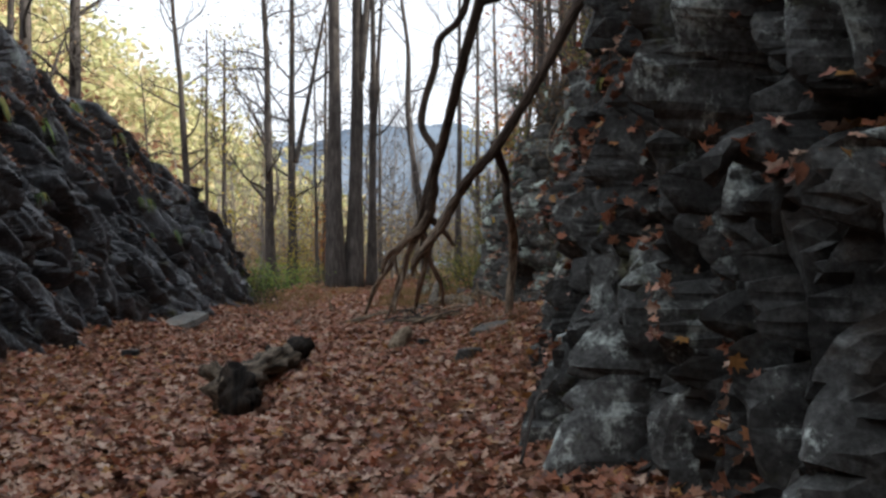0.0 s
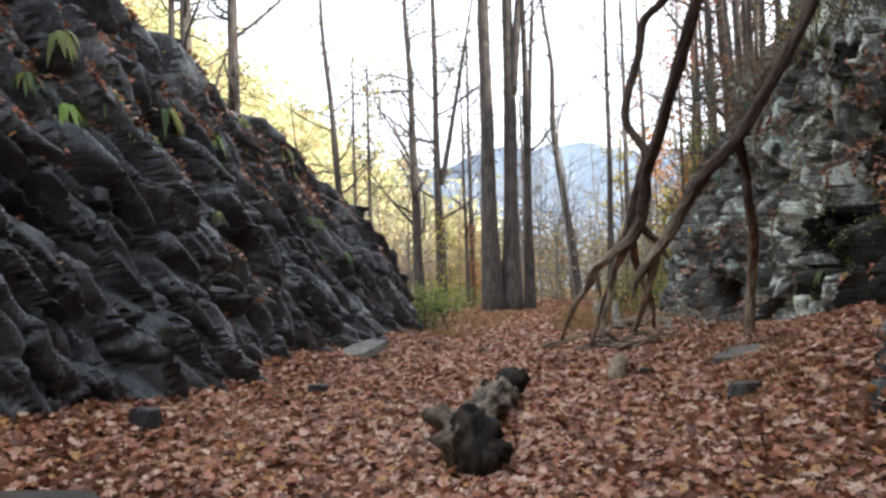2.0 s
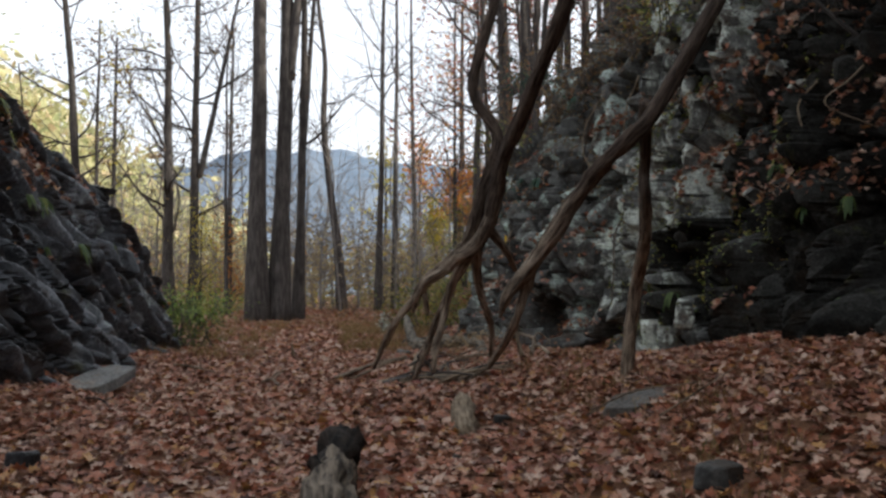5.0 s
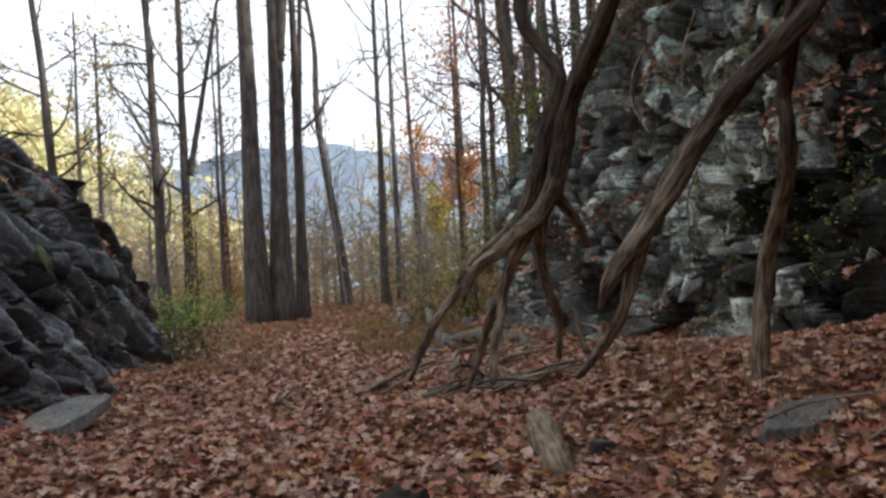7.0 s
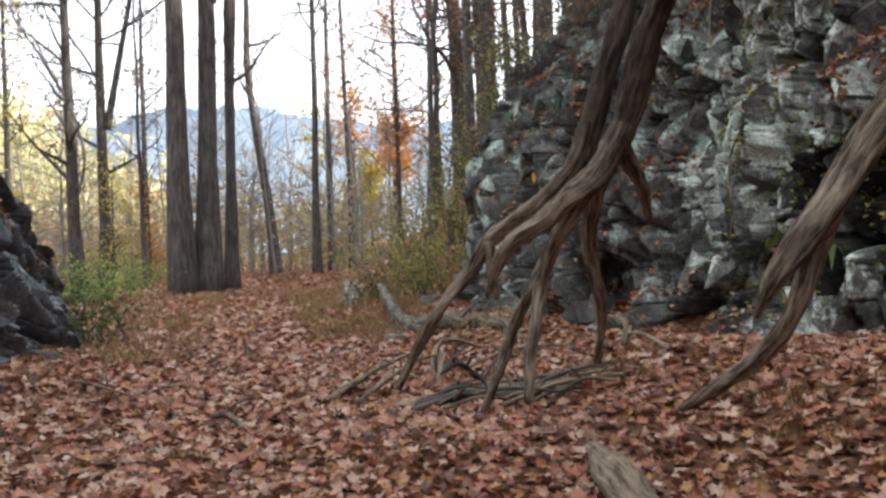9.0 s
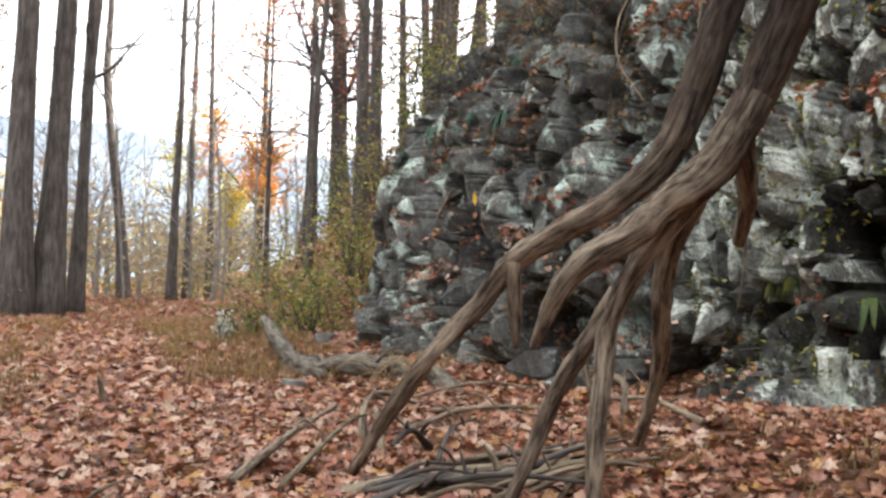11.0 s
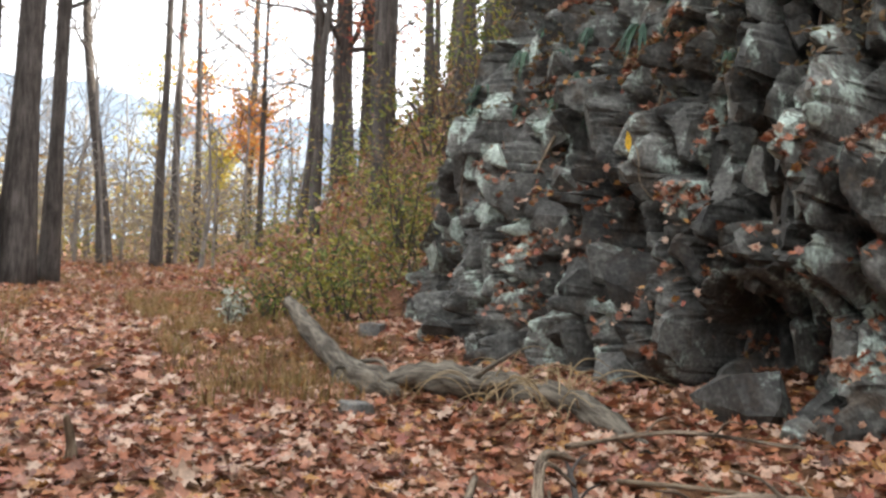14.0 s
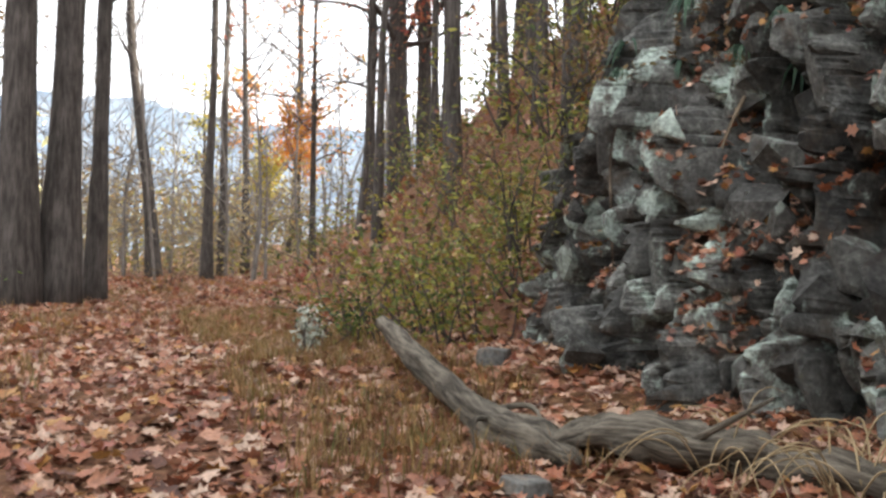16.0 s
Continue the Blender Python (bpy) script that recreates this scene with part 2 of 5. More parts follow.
def blocks(u, v, size, seed, tilt=0.5):
    """Angular blocks on a face: each cell has its own depth and its own tilted plane. Returns depth in units of size, how close a joint is, and a tone for each block."""
    x, y = u / size, v / size
    i, j = np.floor(x), np.floor(y)
    d1, d2 = np.full(x.shape, 9.0), np.full(x.shape, 9.0)
    out, tone = np.zeros(x.shape), np.zeros(x.shape)
    for a in (-1, 0, 1):
        for b in (-1, 0, 1):
            ci, cj = i + a, j + b
            px, py = ci + 0.1 + 0.8 * hash2(ci, cj, seed), cj + 0.1 + 0.8 * hash2(ci, cj, seed + 1)
            dx, dy = x - px, y - py
            d = np.abs(dx) * 0.7 + np.abs(dy) * 0.7 + 0.35 * np.hypot(dx, dy)
            value = hash2(ci, cj, seed + 2) + tilt * ((hash2(ci, cj, seed + 3) - 0.5) * 2 * dx + (hash2(ci, cj, seed + 4) - 0.35) * 2 * dy)
            near = d < d1
            d2 = np.where(near, d1, np.minimum(d2, d))
            out = np.where(near, value, out)
            tone = np.where(near, hash2(ci, cj, seed + 6), tone)
            d1 = np.minimum(d1, d)
    return out, np.clip((d2 - d1) * 6, 0, 1), tone


# ---- the lie of the land ----
LEFT_Y = [-10, 0, 4, 9, 11, 14, 15.6, 16.8, 19, 21, 22.5, 24, 26, 28]
LEFT_X = [-7.0, -6.6, -6.2, -5.5, -5.2, -5.2, -5.35, -5.15, -4.95, -4.8, -4.85, -5.15, -5.8, -6.6]
RIGHT_Y = [-10, 0, 2, 4, 5.5, 7, 8.3, 9, 10, 13, 16, 17.5, 19, 20.3, 22, 23.5, 24.6, 25.5, 28]
RIGHT_X = [1.8, 1.5, 1.35, 1.1, 0.8, 0.85, 1.05, 1.7, 2.4, 2.8, 2.6, 2.2, 1.8, 1.4, 1.25, 1.2, 1.4, 1.9, 2.6]


def smooth_step(a, b, x):
    t = np.clip((x - a) / (b - a), 0, 1)
    return t * t * (3 - 2 * t)


def ground_z(x, y):
    x, y = np.asarray(x, float), np.asarray(y, float)
    z = 0.05 * fbm(x * 0.5, y * 0.5, 3) + 0.025 * fbm(x * 2.1, y * 2.1, 9, 2)
    z = z - 0.02 * np.clip(y - 26, 0, 60)
    near = smooth_step(7.5, 9.5, y) * (1 - smooth_step(16, 19, y))
    z = z + np.clip(x + 0.35, 0, 1.4) * (0.2 + 0.13 * near) * (1 - smooth_step(25, 30, y))
    z = z + np.clip(x - 0.9, 0, 1.7) * 0.22 * smooth_step(8.0, 9.5, y) * (1 - smooth_step(13.5, 16.5, y))
    z = z + np.clip(-4.6 - x, 0, 2.5) * 0.25 * (1 - smooth_step(24, 28, y))
    z = z + 0.1 * np.exp(-((x + 0.8) ** 2 / 0.9 + (y - 15.6) ** 2 / 1.0))
    xr = np.interp(y, RIGHT_Y, RIGHT_X) + 0.04 * np.clip(y - 28, 0, 60)
    behind = smooth_step(1.2, 3.5, x - xr) * (1 - smooth_step(23.0, 26.0, y)) * 5.5
    z = z + behind + np.clip(x - xr - 0.3, 0, 100) * 0.37 * (1 - smooth_step(110, 150, y))
    z = z + 0.95 * np.clip(x - np.interp(y, [25, 28, 34, 40], [1.9, 1.5, 1.9, 2.6]), 0, 5.5) * smooth_step(23.5, 27, y) * (1 - smooth_step(38, 56, y))
    xl = np.interp(y, LEFT_Y, LEFT_X)
    lh = np.interp(y, [-6, 14, 18, 22, 26, 28], [5.2, 4.6, 3.4, 1.8, 0.7, 0.0])
    z = z + smooth_step(1.0, 6.0, xl - x) * lh
    drop = np.clip(-x - 6.5, 0, 40) * smooth_step(25, 34, y)
    z = z - 0.22 * drop
    z = z + np.clip(-x - 8, 0, 90) * 0.85 * smooth_step(70, 135, y) * (1 - smooth_step(170, 420, y))
    # unseen bank behind the start, added to cut sky light on near rock
    z = z + 16 * (1 - smooth_step(-22, -9, y)) * (1 - smooth_step(60, 200, np.abs(x)))
    away = np.clip(y - 80, 0, 120)
    return z - 0.06 * away * (1 - smooth_step(5, 40, x))


def sheet(x0, x1, y0, y1, nx, ny):
    xs, ys = np.meshgrid(np.linspace(x0, x1, nx), np.linspace(y0, y1, ny))
    return xs, ys


def grid_faces(nx, ny):
    i = np.arange(nx * ny).reshape(ny, nx)
    return np.stack([i[:-1, :-1], i[:-1, 1:], i[1:, 1:], i[1:, :-1]], -1).reshape(-1, 4)


def spaced(lo, hi, fine_lo, fine_hi, fine, grow):
    """Coordinates that are close together between fine_lo and fine_hi and spread out beyond."""
    mid = list(np.arange(fine_lo, fine_hi, fine))
    a, s = [], fine
    while (a[-1] if a else fine_lo) > lo:
        s *= grow
        a.append((a[-1] if a else fine_lo) - s)
    b, s = [], fine
    while (b[-1] if b else mid[-1]) < hi:
        s *= grow
        b.append((b[-1] if b else mid[-1]) + s)
    return np.array(a[::-1] + mid + b)


gx, gy = np.meshgrid(spaced(-2500, 2500, -9, 5, 0.12, 1.13), spaced(-2500, 2500, -3, 36, 0.15, 1.13))
gz = ground_z(gx, gy)
ground = part("ground", mesh_from("ground", np.stack([gx, gy, gz], -1).reshape(-1, 3), grid_faces(gx.shape[1], gx.shape[0])), SOIL)
tagged(ground, "forest path of trodden soil under brown fallen leaves", "ground", kind="structure")


def cliff(name, ys, xs, side, height, lean, strata, material, label, step=0.05, depth=0.55, seed=1, back=7.0, aspect=1.3, long=1.0, gap=0.5, slope=0.0, hollows=(), ribs=0.0):
    """A rock face along the line (xs, ys); side +1: it faces -x. It leans back, breaks into tilted blocks and folds back at its top."""
    y = np.array(ys, float)
    x = np.array(xs, float)
    cum = np.concatenate([[0], np.cumsum(np.hypot(np.diff(x), np.diff(y)))])
    s = np.arange(0, cum[-1], step)
    bx, by = np.interp(s, cum, x), np.interp(s, cum, y)
    k = np.ones(21) / 21
    bx, by = (np.convolve(np.pad(q, 10, mode="edge"), k, "valid") for q in (bx, by))
    tx, ty = np.gradient(bx), np.gradient(by)
    ln = np.hypot(tx, ty)
    nx, ny = -ty / ln * side, tx / ln * side
    top = height(by)
    rows = int(max(top) / step * 1.0)
    p = np.linspace(0, 1, rows + 26)
    v = np.concatenate([np.linspace(0, 1, rows), np.ones(26)])
    over = np.concatenate([np.zeros(rows), np.linspace(0.05, 1, 26)])
    S, V = np.meshgrid(s, v)
    _, O = np.meshgrid(s, over)
    H = V * (top[None, :] + 0.5) - 0.5
    ca, sa = math.cos(radians(strata)), math.sin(radians(strata))
    U, W = (S * ca + H * sa) / long, (-S * sa + H * ca) * aspect
    warp = 0.25 * fbm(S * 0.9, H * 0.9, seed + 50, 3)
    b1, j1, _ = blocks(U + warp, W + warp, 1.3, seed, 0.7)
    b2, j2, t2 = blocks(U + warp * 0.6, W - warp * 0.6, 0.55, seed + 20, 0.8)
    b3, j3, t3 = blocks(U, W + 0.3 * warp, 0.24, seed + 40, 0.9)
    d = depth * (0.9 * (b1 - 0.5) + 0.65 * (b2 - 0.5) - gap * (1 - j2) - 0.6 * (1 - j1)) + 0.25 * fbm(S * 0.35, H * 0.35, seed + 80, 3)
    small = depth * (0.36 * (b3 - 0.5) - 0.24 * (1 - j3)) + 0.015 * fbm(S * 4, H * 4, seed + 90, 2)
    if ribs:
        w1 = W / 0.95 + 0.5 * warp + 0.35 * fbm(U * 0.8, W * 0.3, seed + 60, 3)
        w2 = W / 0.34 + 0.9 * fbm(U * 1.3, W * 0.5, seed + 61, 3)
        saw1, saw2 = w1 - np.floor(w1), w2 - np.floor(w2)
        d = 0.38 * d + ribs * (0.9 * saw1 * (1 - saw1 ** 6) + 0.36 * saw2 * (1 - saw2 ** 6) - 0.5) + 0.12 * fbm(U * 2, W * 2, seed + 62, 3)
    d *= (0.7 + 0.3 * smooth_step(8.3, 10.5, by))[None, :] if side > 0 else 1
    for hy, hh, ry, rh, deep in hollows:
        d -= deep * np.exp(-(((by[None, :] - hy) / ry) ** 2 + ((H - hh) / rh) ** 2) ** 2)
    for axis in (0, 1):                       # worn edges
        p2 = np.pad(d, [(2, 2) if a == axis else (0, 0) for a in (0, 1)], mode="edge")
        n2 = d.shape[axis]
        d = sum(w * np.take(p2, np.arange(k, k + n2), axis) for k, w in enumerate((0, 1, 2, 1, 0))) / 4
    d += small * (0.4 if ribs else 1.0)
    d *= 1 - 0.4 * O
    off = d - H * lean - slope * np.clip(H - 2.2, 0, 20) * smooth_step(9, 12, by)[None, :] - O * back
    X = bx[None, :] + nx[None, :] * off
    Y = by[None, :] + ny[None, :] * off
    Z = H + O * back * 0.2 + 0.035 * fbm(S * 2, H * 2 + O * 9, seed + 30, 2) 
    me = mesh_from(name, np.stack([X, Y, Z], -1).reshape(-1, 3), grid_faces(len(s), len(v)), False)
    tone = 0.45 * t2 + 0.55 * t3
    at = me.attributes.new("block", "FLOAT", "POINT")
    at.data.foreach_set("value", tone.astype(np.float32).ravel())
    ob = part(name, me, material)
    tagged(ob, label, "rock face", kind="structure")
    return ob, (X, Y, Z, nx, ny)


def left_height(y):
    return np.interp(y, [-10, 8, 10, 13, 16, 18, 20, 21.5, 23, 24.5, 26, 28], [7, 6.2, 5.4, 4.9, 4.3, 3.8, 3.1, 2.5, 1.9, 1.2, 0.6, 0.2])


def right_height(y):
    return np.interp(y, [-10, 9, 12.5, 15, 20, 22, 24.5, 26, 28], [9, 9, 9, 8.5, 8.0, 6.6, 4.8, 2.2, 0.5])


cliff_left, grid_left = cliff("rock_face_left", LEFT_Y, LEFT_X, -1, left_height, 0.36, -52, ROCK_DARK,
                              "dark grey sloping rock face with slanting ridged beds", seed=3, depth=0.85, step=0.042, aspect=1.0, long=3.0, gap=0.35, ribs=0.62)
cliff_right, grid_right = cliff("rock_face_right", RIGHT_Y, RIGHT_X, 1, right_height, 0.17, 76, ROCK,
                                "grey broken cliff with pale lichen and mossy ledges", seed=5, depth=0.62, step=0.037, aspect=1.5, long=2.0, gap=0.75, slope=0.2,
                                hollows=[(19.4, 0.8, 0.6, 0.45, 0.8), (12.6, 1.9, 1.5, 0.7, 0.9), (21.2, 1.5, 0.35, 0.5, 0.5), (17.4, 0.9, 0.5, 0.5, 0.6), (22.4, 2.3, 0.3, 0.5, 0.4), (23.6, 1.2, 0.3, 0.4, 0.4)])

# along the path the rock colour changes: a dark outcrop, a brown recess with its shade painted in, a stretch white with
# lichen, then grey broken cliff
for other in (OUTCROP, SHADED_RECESS, LICHENED):
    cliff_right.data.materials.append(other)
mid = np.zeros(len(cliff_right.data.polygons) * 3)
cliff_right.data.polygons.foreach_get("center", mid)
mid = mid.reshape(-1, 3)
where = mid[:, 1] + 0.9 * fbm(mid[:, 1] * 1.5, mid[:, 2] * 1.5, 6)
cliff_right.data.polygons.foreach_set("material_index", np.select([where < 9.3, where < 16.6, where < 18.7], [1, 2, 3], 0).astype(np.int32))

# ---- tubes: trunks, roots, limbs ----


def tube(points, radii, sides=10, rough=0.08, seed=0, rings=None, close=True):
    """Vertices and faces of a lumpy tapering tube through the points."""
    pts, rad = np.array(points, float), np.array(radii, float)
    if len(rad) == 2 and len(pts) > 2:
        rad = np.linspace(rad[0], rad[1], len(pts))
    t = np.arange(len(pts))
    n = rings or max(4, len(pts) * 5)
    q = np.linspace(0, len(pts) - 1, n)

    def curve(col):
        m = np.gradient(col)
        i = np.minimum(np.floor(q).astype(int), len(pts) - 2)
        f = q - i
        return ((2 * f ** 3 - 3 * f ** 2 + 1) * col[i] + (f ** 3 - 2 * f ** 2 + f) * m[i]
                + (-2 * f ** 3 + 3 * f ** 2) * col[i + 1] + (f ** 3 - f ** 2) * m[i + 1])
    c = np.stack([curve(pts[:, k]) for k in range(3)], -1)
    r = np.interp(q, t, rad)
    d = np.gradient(c, axis=0)
    d /= np.linalg.norm(d, axis=1)[:, None] + 1e-9
    ref = np.array([0.31, 0.9, 0.2]) if abs(d[:, 2]).mean() > 0.6 else np.array([0.1, 0.2, 1.0])
    a = np.cross(d, ref)
    a /= np.linalg.norm(a, axis=1)[:, None] + 1e-9
    b = np.cross(d, a)
    ang = np.linspace(0, 2 * np.pi, sides, endpoint=False)
    arc = np.linspace(0, 1, n)[:, None] * n * 0.35
    lump = 1 + rough * (value_noise(ang[None, :] * 1.6 + seed, arc + seed * 3.1, seed) + 0.6 * value_noise(ang[None, :] * 3.2, arc * 2.3, seed + 5))
    lump[:, -1:] = lump[:, -1:] * 0.5 + lump[:, :1] * 0.5
    v = c[:, None, :] + (r[:, None] * lump)[:, :, None] * (np.cos(ang)[None, :, None] * a[:, None, :] + np.sin(ang)[None, :, None] * b[:, None, :])
    i = np.arange(n * sides).reshape(n, sides)
    j = np.roll(i, -1, axis=1)
    f = np.stack([i[:-1], j[:-1], j[1:], i[1:]], -1).reshape(-1, 4)
    v = v.reshape(-1, 3)
    if close:
        v = np.vstack([v, c[0] - d[0] * r[0] * 0.3, c[-1] + d[-1] * r[-1] * 0.6])
        e0, e1 = len(v) - 2, len(v) - 1
        caps = [(e0, j[0, k], i[0, k], i[0, k]) for k in range(sides)] + [(e1, i[-1, k], j[-1, k], j[-1, k]) for k in range(sides)]
        caps = [c_[:3] for c_ in caps]
    else:
        caps = []
    length = np.concatenate([[0], np.cumsum(np.linalg.norm(np.diff(c, axis=0), axis=1))])
    g = np.zeros((n, sides, 3))
    g[:, :, 0], g[:, :, 1] = r[:, None] * np.cos(ang)[None], r[:, None] * np.sin(ang)[None]
    g[:, :, 2] = length[:, None] * 0.12 + seed * 1.7
    g = g.reshape(-1, 3)
    if close:
        g = np.vstack([g, g[:1], g[-1:]])
    return v, f, caps, g


def tubes_mesh(name, items, smooth=True):
    """items: lists of (points, radii, sides, rough, seed) joined into one mesh."""
    verts, faces, grain, base = [], [], [], 0
    for it in items:
        v, f, caps, g = tube(*it)
        grain.append(g)
        verts.append(v)
        faces += [tuple(int(k) + base for k in q) for q in f] + [tuple(int(k) + base for k in q) for q in caps]
        base += len(v)
    me = bpy.data.meshes.new(name)
    me.from_pydata(np.vstack(verts).tolist(), [], faces)
    me.polygons.foreach_set("use_smooth", np.full(len(me.polygons), smooth))
    at = me.attributes.new("grain", "FLOAT_VECTOR", "POINT")
    at.data.foreach_set("vector", np.vstack(grain).astype(np.float32).ravel())
    return me


def tube_part(name, points, radii, material, parent=None, label="", sides=12, rough=0.1, seed=0):
    return part(name, tubes_mesh(name, [(points, radii, sides, rough, seed)]), material, parent, label)


def thing(name, label, category, group="", at=(0, 0, 0)):
    ob = new(name)
    ob.location = at
    ob.empty_display_size = 0.2
    return tagged(ob, label, category, group)


# leaf outlines: a lobed one for litter, a plain one for shrubs
LOBED = np.array([(0, -0.5), (0.2, -0.3), (0.5, -0.22), (0.28, 0.02), (0.46, 0.3), (0.16, 0.22), (0, 0.55), (-0.16, 0.22), (-0.46, 0.3), (-0.28, 0.02), (-0.5, -0.22), (-0.2, -0.3)])
OVAL = np.array([(0, -0.5), (0.2, -0.15), (0.17, 0.2), (0, 0.5), (-0.17, 0.2), (-0.2, -0.15)])


def leaves_mesh(name, place, size, outline, curl=0.35, tilt=0.5, normals=None, r=rng):
    """Many leaves as one mesh: place (n,3), size (n). Each is a fan of its own, curled and tilted."""
    n, k = len(place), len(outline)
    yaw = r.uniform(0, 2 * np.pi, n)
    tx, ty = r.normal(0, tilt, n), r.normal(0, tilt, n)
    cu = r.uniform(-0.3, 1.0, n) * curl
    o = np.vstack([[0, 0], outline])
    L = np.zeros((n, k + 1, 3))
    L[:, :, 0] = o[None, :, 0] * r.uniform(0.75, 1.1, n)[:, None]
    L[:, :, 1] = o[None, :, 1]
    L[:, :, 2] = cu[:, None] * (np.abs(o[None, :, 0]) * 1.2 + o[None, :, 1] ** 2 * 0.8) + r.normal(0, 0.05, (n, k + 1))
    L *= np.asarray(size)[:, None, None]
    def turn(axis, ang):
        c, s = np.cos(ang)[:, None], np.sin(ang)[:, None]
        i, j = [(1, 2), (2, 0), (0, 1)][axis]
        a, b = L[:, :, i].copy(), L[:, :, j].copy()
        L[:, :, i], L[:, :, j] = a * c - b * s, a * s + b * c
    turn(0, tx)
    turn(1, ty)
    turn(2, yaw)
    V = (L + place[:, None, :]).reshape(-1, 3)
    base = (np.arange(n) * (k + 1))[:, None]
    ring = np.arange(1, k + 1)
    F = np.stack([np.zeros(k, int), ring, np.roll(ring, -1)], -1)
    F = (base[:, :, None] + F[None]).reshape(-1, 3)
    return mesh_from(name, V, F, True)


# ---- hanging vine trunks ----
vine = thing("hanging_vine_tree", "dead dark brown vine trunk with splayed root legs", "dead tree")
tube_part("trunk", [(4.6, 11.6, 8.6), (2.2, 11.9, 8.0), (0.95, 12.2, 6.4), (0.54, 12.6, 5.1), (0.25, 13.2, 4.1), (0.0, 13.9, 3.2), (-0.14, 14.24, 2.76), (-0.16, 14.4, 2.49), (-0.22, 14.55, 2.13), (-0.36, 14.61, 1.84)],
          [0.082, 0.082, 0.0738, 0.0738, 0.0779, 0.082, 0.082, 0.082, 0.0861, 0.082], VINE_BARK, vine, sides=18, rough=0.24, seed=2)
tube_part("root", [(-0.22, 14.55, 2.13), (-0.36, 14.61, 1.84), (-0.58, 14.62, 1.67), (-0.73, 14.65, 1.54), (-0.9, 14.72, 1.42), (-1.0, 14.78, 1.27), (-1.04, 14.87, 1.06)],
          [0.08, 0.08, 0.0697, 0.0615, 0.0533, 0.0451, 0.0164], VINE_BARK, vine, sides=18, rough=0.24, seed=4)
tube_part("trunk", [(4.6, 14.0, 8.6), (1.6, 14.2, 8.2), (0.6, 14.3, 6.6), (0.35, 14.6, 5.5), (-0.05, 14.85, 5.1), (-0.14, 14.9, 4.6), (-0.3, 14.9, 4.1), (-0.36, 14.9, 3.6), (-0.12, 14.75, 3.15), (-0.15, 14.7, 2.84), (-0.28, 14.75, 2.4), (-0.4, 14.85, 1.95)],
          [0.0574, 0.0574, 0.0574, 0.0533, 0.0533, 0.0574, 0.0574, 0.0615, 0.0656, 0.0697, 0.0738, 0.0697], VINE_BARK, vine, sides=18, rough=0.24, seed=3)
tube_part("root", [(-0.28, 14.75, 2.4), (-0.4, 14.85, 1.95), (-0.58, 15.03, 1.7), (-0.69, 15.24, 1.58), (-0.85, 15.42, 1.43), (-0.97, 15.62, 1.18), (-1.15, 15.72, 0.95), (-1.28, 15.85, 0.7), (-1.43, 16.08, 0.3)],
          [0.07, 0.0697, 0.0615, 0.0574, 0.0533, 0.0492, 0.0451, 0.041, 0.0287], VINE_BARK, vine, sides=18, rough=0.24, seed=5)
ROOTS = [
    ([(-0.42, 14.65, 1.75), (-0.6, 14.8, 1.42), (-0.66, 14.9, 1.15), (-0.72, 14.85, 0.9), (-0.8, 14.76, 0.65), (-0.83, 14.72, 0.4)], [0.08, 0.06, 0.05, 0.045, 0.045, 0.04]),
    ([(-0.63, 14.88, 1.3), (-0.74, 15.0, 1.02), (-0.8, 15.1, 0.83), (-0.87, 15.16, 0.58), (-1.0, 15.2, 0.26)], [0.05, 0.045, 0.045, 0.04, 0.025]),
    ([(-0.35, 14.72, 1.78), (-0.28, 15.03, 1.45), (-0.19, 15.17, 1.22), (-0.08, 15.32, 1.0), (-0.02, 15.45, 0.8), (0.0, 15.6, 0.48)], [0.08, 0.06, 0.05, 0.05, 0.045, 0.03]),
    ([(-0.87, 15.42, 1.42), (-0.84, 15.45, 1.2), (-0.8, 15.5, 1.0)], [0.05, 0.04, 0.02]),
    ([(-0.25, 14.6, 2.05), (0.02, 14.85, 1.8), (0.2, 15.1, 1.55)], [0.08, 0.06, 0.035]),
    ([(0.55, 12.6, 5.1), (0.9, 12.9, 5.3), (1.3, 13.3, 5.9), (2.2, 13.6, 6.8)], [0.08, 0.07, 0.06, 0.05]),
]
for k, (p_, r_) in enumerate(ROOTS):
    tube_part("root", p_, [0.85 * q for q in r_], VINE_BARK, vine, sides=12, rough=0.24, seed=10 + k)

vine2 = thing("leaning_vine_trunk", "broken brown vine trunk hanging down from the cliff", "dead tree")
tube_part("trunk", [(4.4, 12.8, 7.0), (2.4, 12.5, 5.6), (1.35, 12.2, 3.9), (0.75, 12.06, 2.93), (0.53, 12.07, 2.68), (0.34, 12.25, 2.45), (0.16, 12.46, 2.17), (-0.04, 12.58, 1.83), (-0.26, 12.6, 1.52), (-0.42, 12.65, 1.3), (-0.46, 12.76, 1.1)],
          [0.0738, 0.0738, 0.0697, 0.0697, 0.0697, 0.0697, 0.0697, 0.0697, 0.0697, 0.0492, 0.0123], VINE_BARK, vine2, sides=18, rough=0.24, seed=30)
tube_part("root", [(-0.15, 12.6, 1.68), (-0.24, 12.67, 1.38), (-0.31, 12.75, 1.08), (-0.37, 12.95, 0.87), (-0.4, 13.2, 0.72), (-0.43, 13.48, 0.57)], [0.055, 0.046, 0.042, 0.038, 0.034, 0.018], VINE_BARK, vine2, sides=12, rough=0.24, seed=31)
vine3 = thing("hanging_root", "dark hanging root trunk rooted in the leafy bank", "dead tree")
